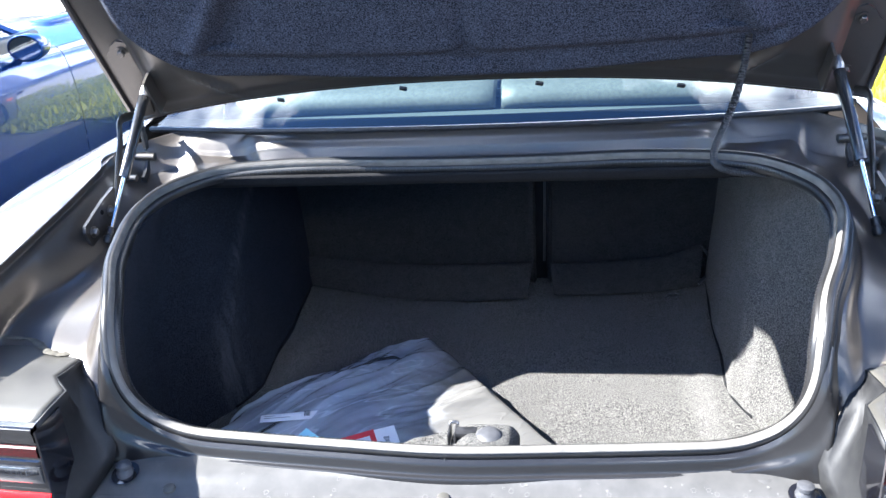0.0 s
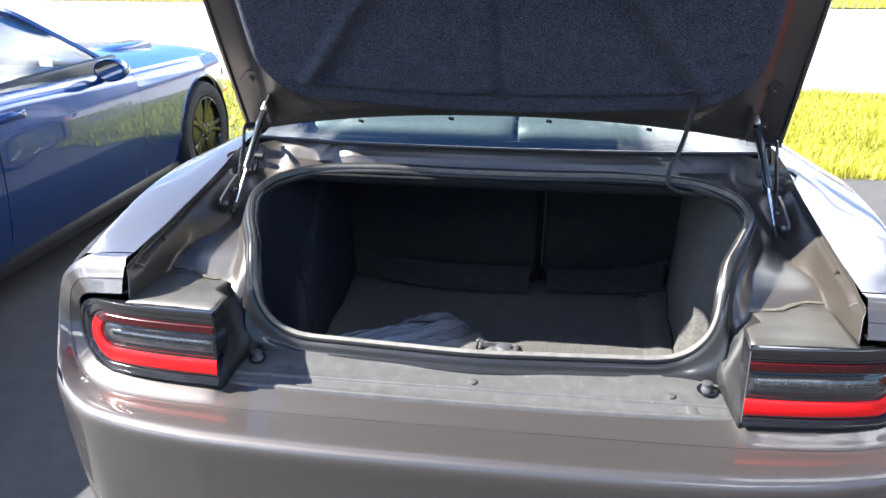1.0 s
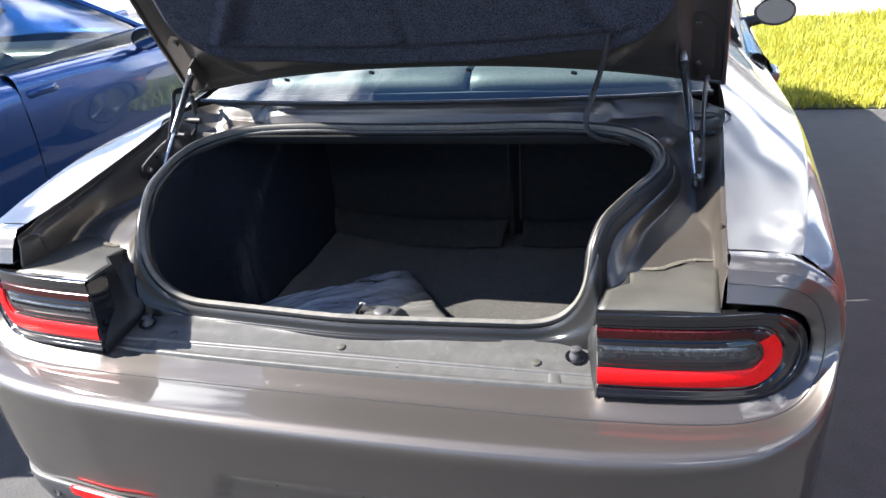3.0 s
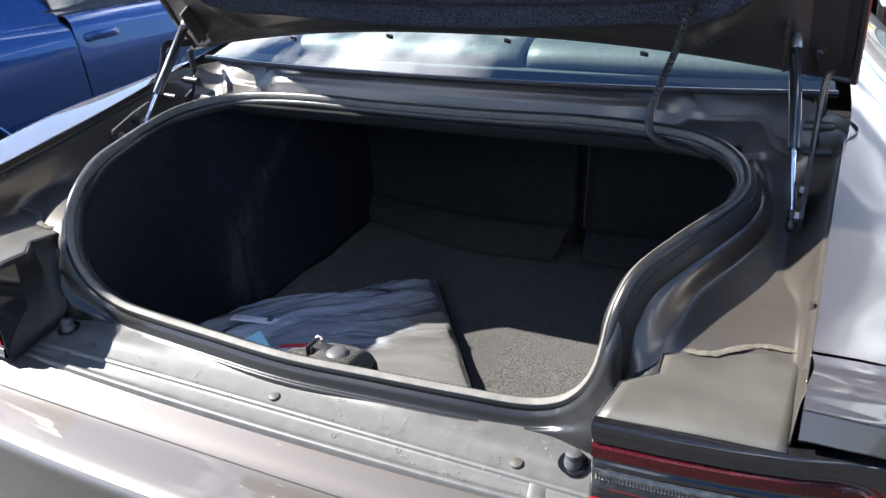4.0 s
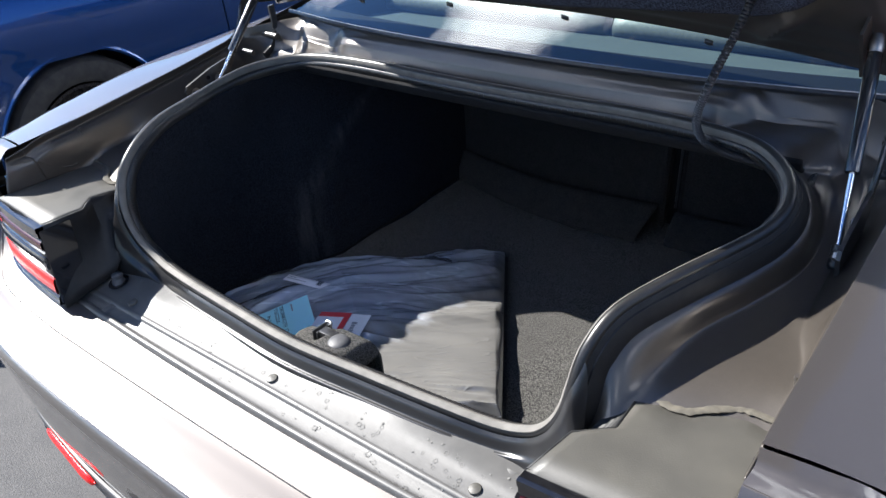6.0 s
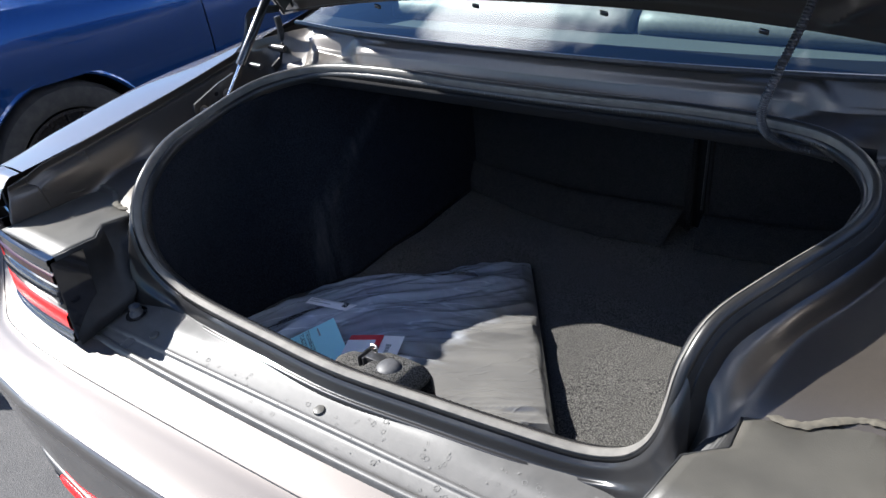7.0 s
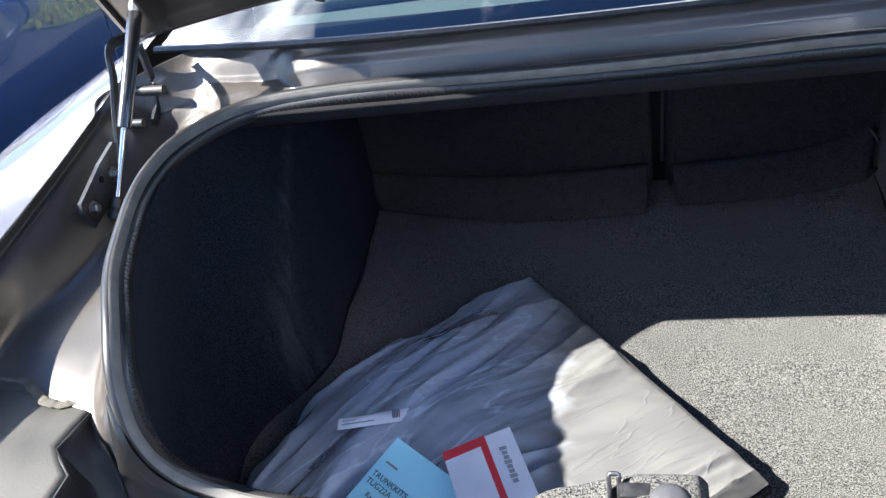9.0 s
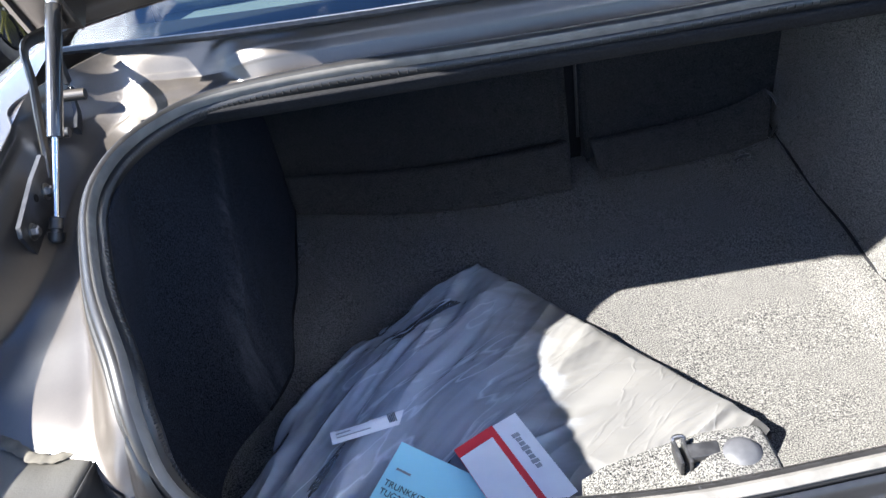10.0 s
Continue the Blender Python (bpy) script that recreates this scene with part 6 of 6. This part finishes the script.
def bag_xy(u, v):
    """Plan of the bag: u runs from its loose edge to the mat's edge, v from its far corner's side towards the sill."""
    a, b, c, d = (np.array(p) for p in (BAG_A, BAG_B, BAG_C, BAG_D))
    slack = (1 - u) ** 2 * np.array([-0.83, 0.56])
    bow = slack * (0.095 * math.sin(math.pi * v) + 0.022 * noise.noise((v * 5.0, 3.1, 0)) * min(1, 6 * v) + 0.010 * noise.noise((v * 17.0, 5.7, 0)) * min(1, 8 * v))
    return (a * (1 - u) + b * u) * (1 - v) + (d * (1 - u) + c * u) * v + bow


def pleat(a, b, seed):
    """Sharp-crested wrinkles between -1 and 1."""
    return 1 - 3.2 * abs(noise.noise((a, b, seed)))


def bag_z(u, v):
    e = min(u, 1 - u, v * 1.0, 1 - v)
    ramp = min(1.0, u / 0.24)
    ramp = ramp * ramp * (3 - 2 * ramp)
    body = 0.003 + 0.009 * ramp + 0.008 * (1 - math.exp(-e / 0.012)) + 0.008 * (1 - math.exp(-e / 0.10))
    hill = float(np.interp(v, [0, 0.35, 0.6, 0.8, 1], [0, 0.035, 0.062, 0.052, 0.016])) * (1 - 0.5 * u) + 0.020 * max(0.0, 1 - u / 0.45) * v
    tilt = 0.552 + hill * ramp + float(np.interp(v, [0, 0.35, 0.55, 1], [0, 0, 0.026, 0.03])) * (1 - ramp)
    x, y = bag_xy(u, v)
    d1, d2 = 0.82 * x + 0.57 * y, -0.57 * x + 0.82 * y
    p1, p2 = 0.50 * x + 0.866 * y, 0.866 * x - 0.50 * y
    loose = min(1.0, max(0.0, (0.62 - u) / 0.34))
    bend = 0.03 * noise.noise((d1 * 3, d2 * 3, 12))
    taut = 0.0074 * pleat(d1 * 1.4, (d2 + bend) * 8, 2) + 0.0062 * pleat(d1 * 2.4, (d2 - bend) * 22, 7) * max(0.0, 0.55 + 1.6 * noise.noise((d1 * 4, d2 * 5, 3))) + 0.0024 * pleat(d1 * 4.0, d2 * 60, 15) * max(0.0, 2.2 * noise.noise((d1 * 5, d2 * 5, 9)) + 0.35)
    slack = 0.0090 * pleat(p1 * 1.8, (p2 + bend) * 10, 5) + 0.0060 * pleat(p1 * 3.0, (p2 - bend) * 24, 8) + 0.0016 * pleat(p1 * 6, p2 * 42, 13) + 0.0005 * pleat(x * 40, y * 34, 4)
    return tilt + body * (1 + 0.1 * noise.noise((x * 5, y * 5, 3))) + (taut * (1 - loose) + slack * loose) * min(1, e / 0.04 + 0.15)


NB = 260
vs = []
for i in range(NB + 1):
    for j in range(NB + 1):
        u, v = i / NB, j / NB
        x, y = bag_xy(u, v)
        vs.append((x, y, bag_z(u, v)))
bag = tagged(new("floor_mat_bag"), "crumpled grey plastic bag of floor mats lying on the trunk carpet", "plastic bag")
bag.matrix_world = CAR_AXES
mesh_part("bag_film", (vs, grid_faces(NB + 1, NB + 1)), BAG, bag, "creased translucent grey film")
edge_pts = [bag_xy(u, 0) for u in np.linspace(0, 1, 20)] + [bag_xy(1, v) for v in np.linspace(0, 1, 20)][1:] + [bag_xy(u, 1) for u in np.linspace(1, 0, 20)][1:] + [bag_xy(0, v) for v in np.linspace(1, 0, 20)][1:-1]
mc = np.mean(edge_pts, axis=0)
mat_out = [(*(mc + (np.array(p) - mc) * 0.985 + np.array([0.011, 0.004])), 0.0) for p in edge_pts]
mesh_part("floor_mat", prism(mat_out, (0, 0, 0.541), (0, 0, 0.551)), MAT_TOP, bag, "dark grey carpet floor mat", smooth=False)
def paper(name, corners, mat, lift, bend=0.004, n=14):
    """A thin sheet of paper lying over the bag; corners run round as plan places with heights."""
    a, b, c, d = (np.array(p, float) for p in corners)
    vs = []
    for i in range(n + 1):
        for j in range(n + 1):
            u, v = i / n, j / n
            p = (a * (1 - u) + b * u) * (1 - v) + (d * (1 - u) + c * u) * v
            vs.append((p[0], p[1], p[2] + lift + bend * math.sin(math.pi * u) * math.sin(math.pi * v)))
    return vs, grid_faces(n + 1, n + 1)


def writing(text, size, mat, parent, m, name="print"):
    cu = bpy.data.curves.new(name, "FONT")
    cu.body, cu.size, cu.extrude = text, size, 0.0001
    cu.materials.append(mat)
    ob = new(name, cu)
    ob.parent, ob.matrix_local = parent, m
    return ob

# blue packing slip, red and white folder, small tag in the bag
def on_paper(corners, lift):
    """A pose for flat print on a sheet: origin at its first corner, x along its first edge."""
    a, b, d = Vector(corners[0]), Vector(corners[1]), Vector(corners[3])
    ex = (b - a).normalized()
    ez = ex.cross(d - a).normalized()
    if ez.z < 0:
        ez = -ez
    ey = ez.cross(ex)
    return Matrix.Translation(a + ez * lift) @ Matrix((ex, ey, ez)).transposed().to_4x4()


def ink_bar(parent, m, x, y, w, h, mat):
    return mesh_part("print_line", moved(block((x + w / 2, y, 0.0), (w, h, 0.0006), 0), m), mat, parent, smooth=False)


FOLDER = [(-0.190, 0.358, 0.636), (-0.154, 0.379, 0.634), (-0.0935, 0.235, 0.624), (-0.1295, 0.214, 0.626)]
folder = tagged(new("folder"), "white and red printed folder lying on the plastic bag", "folder")
folder.matrix_world = CAR_AXES
mesh_part("white_sheet", paper("white_sheet", FOLDER, WHITE_CARD, 0.010, 0.003), WHITE_CARD, folder)
m = on_paper([FOLDER[0], FOLDER[3], FOLDER[2], FOLDER[1]], 0.0145)
for k in range(8):
    ink_bar(folder, m, 0.030 + 0.0085 * k, 0.018, 0.0065, 0.008 if k % 3 else 0.011, GREY_INK)
RED = [(-0.190, 0.358, 0.636), (-0.247, 0.322, 0.638), (-0.1865, 0.178, 0.628), (-0.1295, 0.214, 0.626)]
mesh_part("red_border", paper("red_border", RED, RED_CARD, 0.012, 0.003), RED_CARD, folder, "red printed border")
a, b4, c4, d = (np.array(q) for q in RED)
eu, ev = (b4 - a), (d - a)
mesh_part("white_panel", paper("white_panel", [tuple(a + 0.16 * eu + 0.12 * ev), tuple(a + 1.0 * eu + 0.12 * ev), tuple(a + 1.0 * eu + 1.0 * ev), tuple(a + 0.16 * eu + 1.0 * ev)], WHITE_CARD, 0.0145, 0.003), WHITE_CARD, folder)

SLIP = [(-0.318, 0.346, 0.640), (-0.4005, 0.231, 0.603), (-0.2435, 0.130, 0.567), (-0.161, 0.245, 0.604)]
slip = tagged(new("packing_slip"), "light blue packing slip lying on the plastic bag", "paper slip")
slip.matrix_world = CAR_AXES
mesh_part("blue_sheet", paper("blue_sheet", SLIP, BLUE_CARD, 0.016, 0.003), BLUE_CARD, slip)
m = on_paper([SLIP[0], SLIP[3], SLIP[2], SLIP[1]], 0.0215)
writing("TRUNKKITS  D40-41", 0.0125, INK, slip, m @ pose(0.006, -0.062, 0, 0, 0, 0))
writing("TUG22A", 0.0125, INK, slip, m @ pose(0.006, -0.075, 0, 0, 0, 0))
writing("Rack  217", 0.011, INK, slip, m @ pose(0.020, -0.092, 0, 0, 0, 0))
ink_bar(slip, m, 0.012, -0.035, 0.022, 0.003, GREY_INK)
ink_bar(slip, m, 0.012, -0.106, 0.04, 0.004, INK)
ink_bar(slip, m, 0.118, -0.050, 0.034, 0.006, INK)

TAG = [(-0.423, 0.386, 0.644), (-0.314, 0.414, 0.640), (-0.322, 0.386, 0.639), (-0.418, 0.362, 0.644)]
tag_ob = tagged(new("label_tag"), "small white printed tag inside the bag", "label")
tag_ob.matrix_world = CAR_AXES
mesh_part("tag_paper", paper("tag_paper", TAG, WHITE_CARD, 0.010, 0.006), WHITE_CARD, tag_ob)
m = on_paper([TAG[3], TAG[2], TAG[1], TAG[0]], 0.0145)
for k in range(3):
    ink_bar(tag_ob, m, 0.008, 0.006 + 0.007 * k, 0.05 + 0.012 * (k % 2), 0.0018, GREY_INK)
for k in range(5):
    ink_bar(tag_ob, m, 0.086 + 0.0025 * k, 0.014, 0.0014, 0.018, INK)
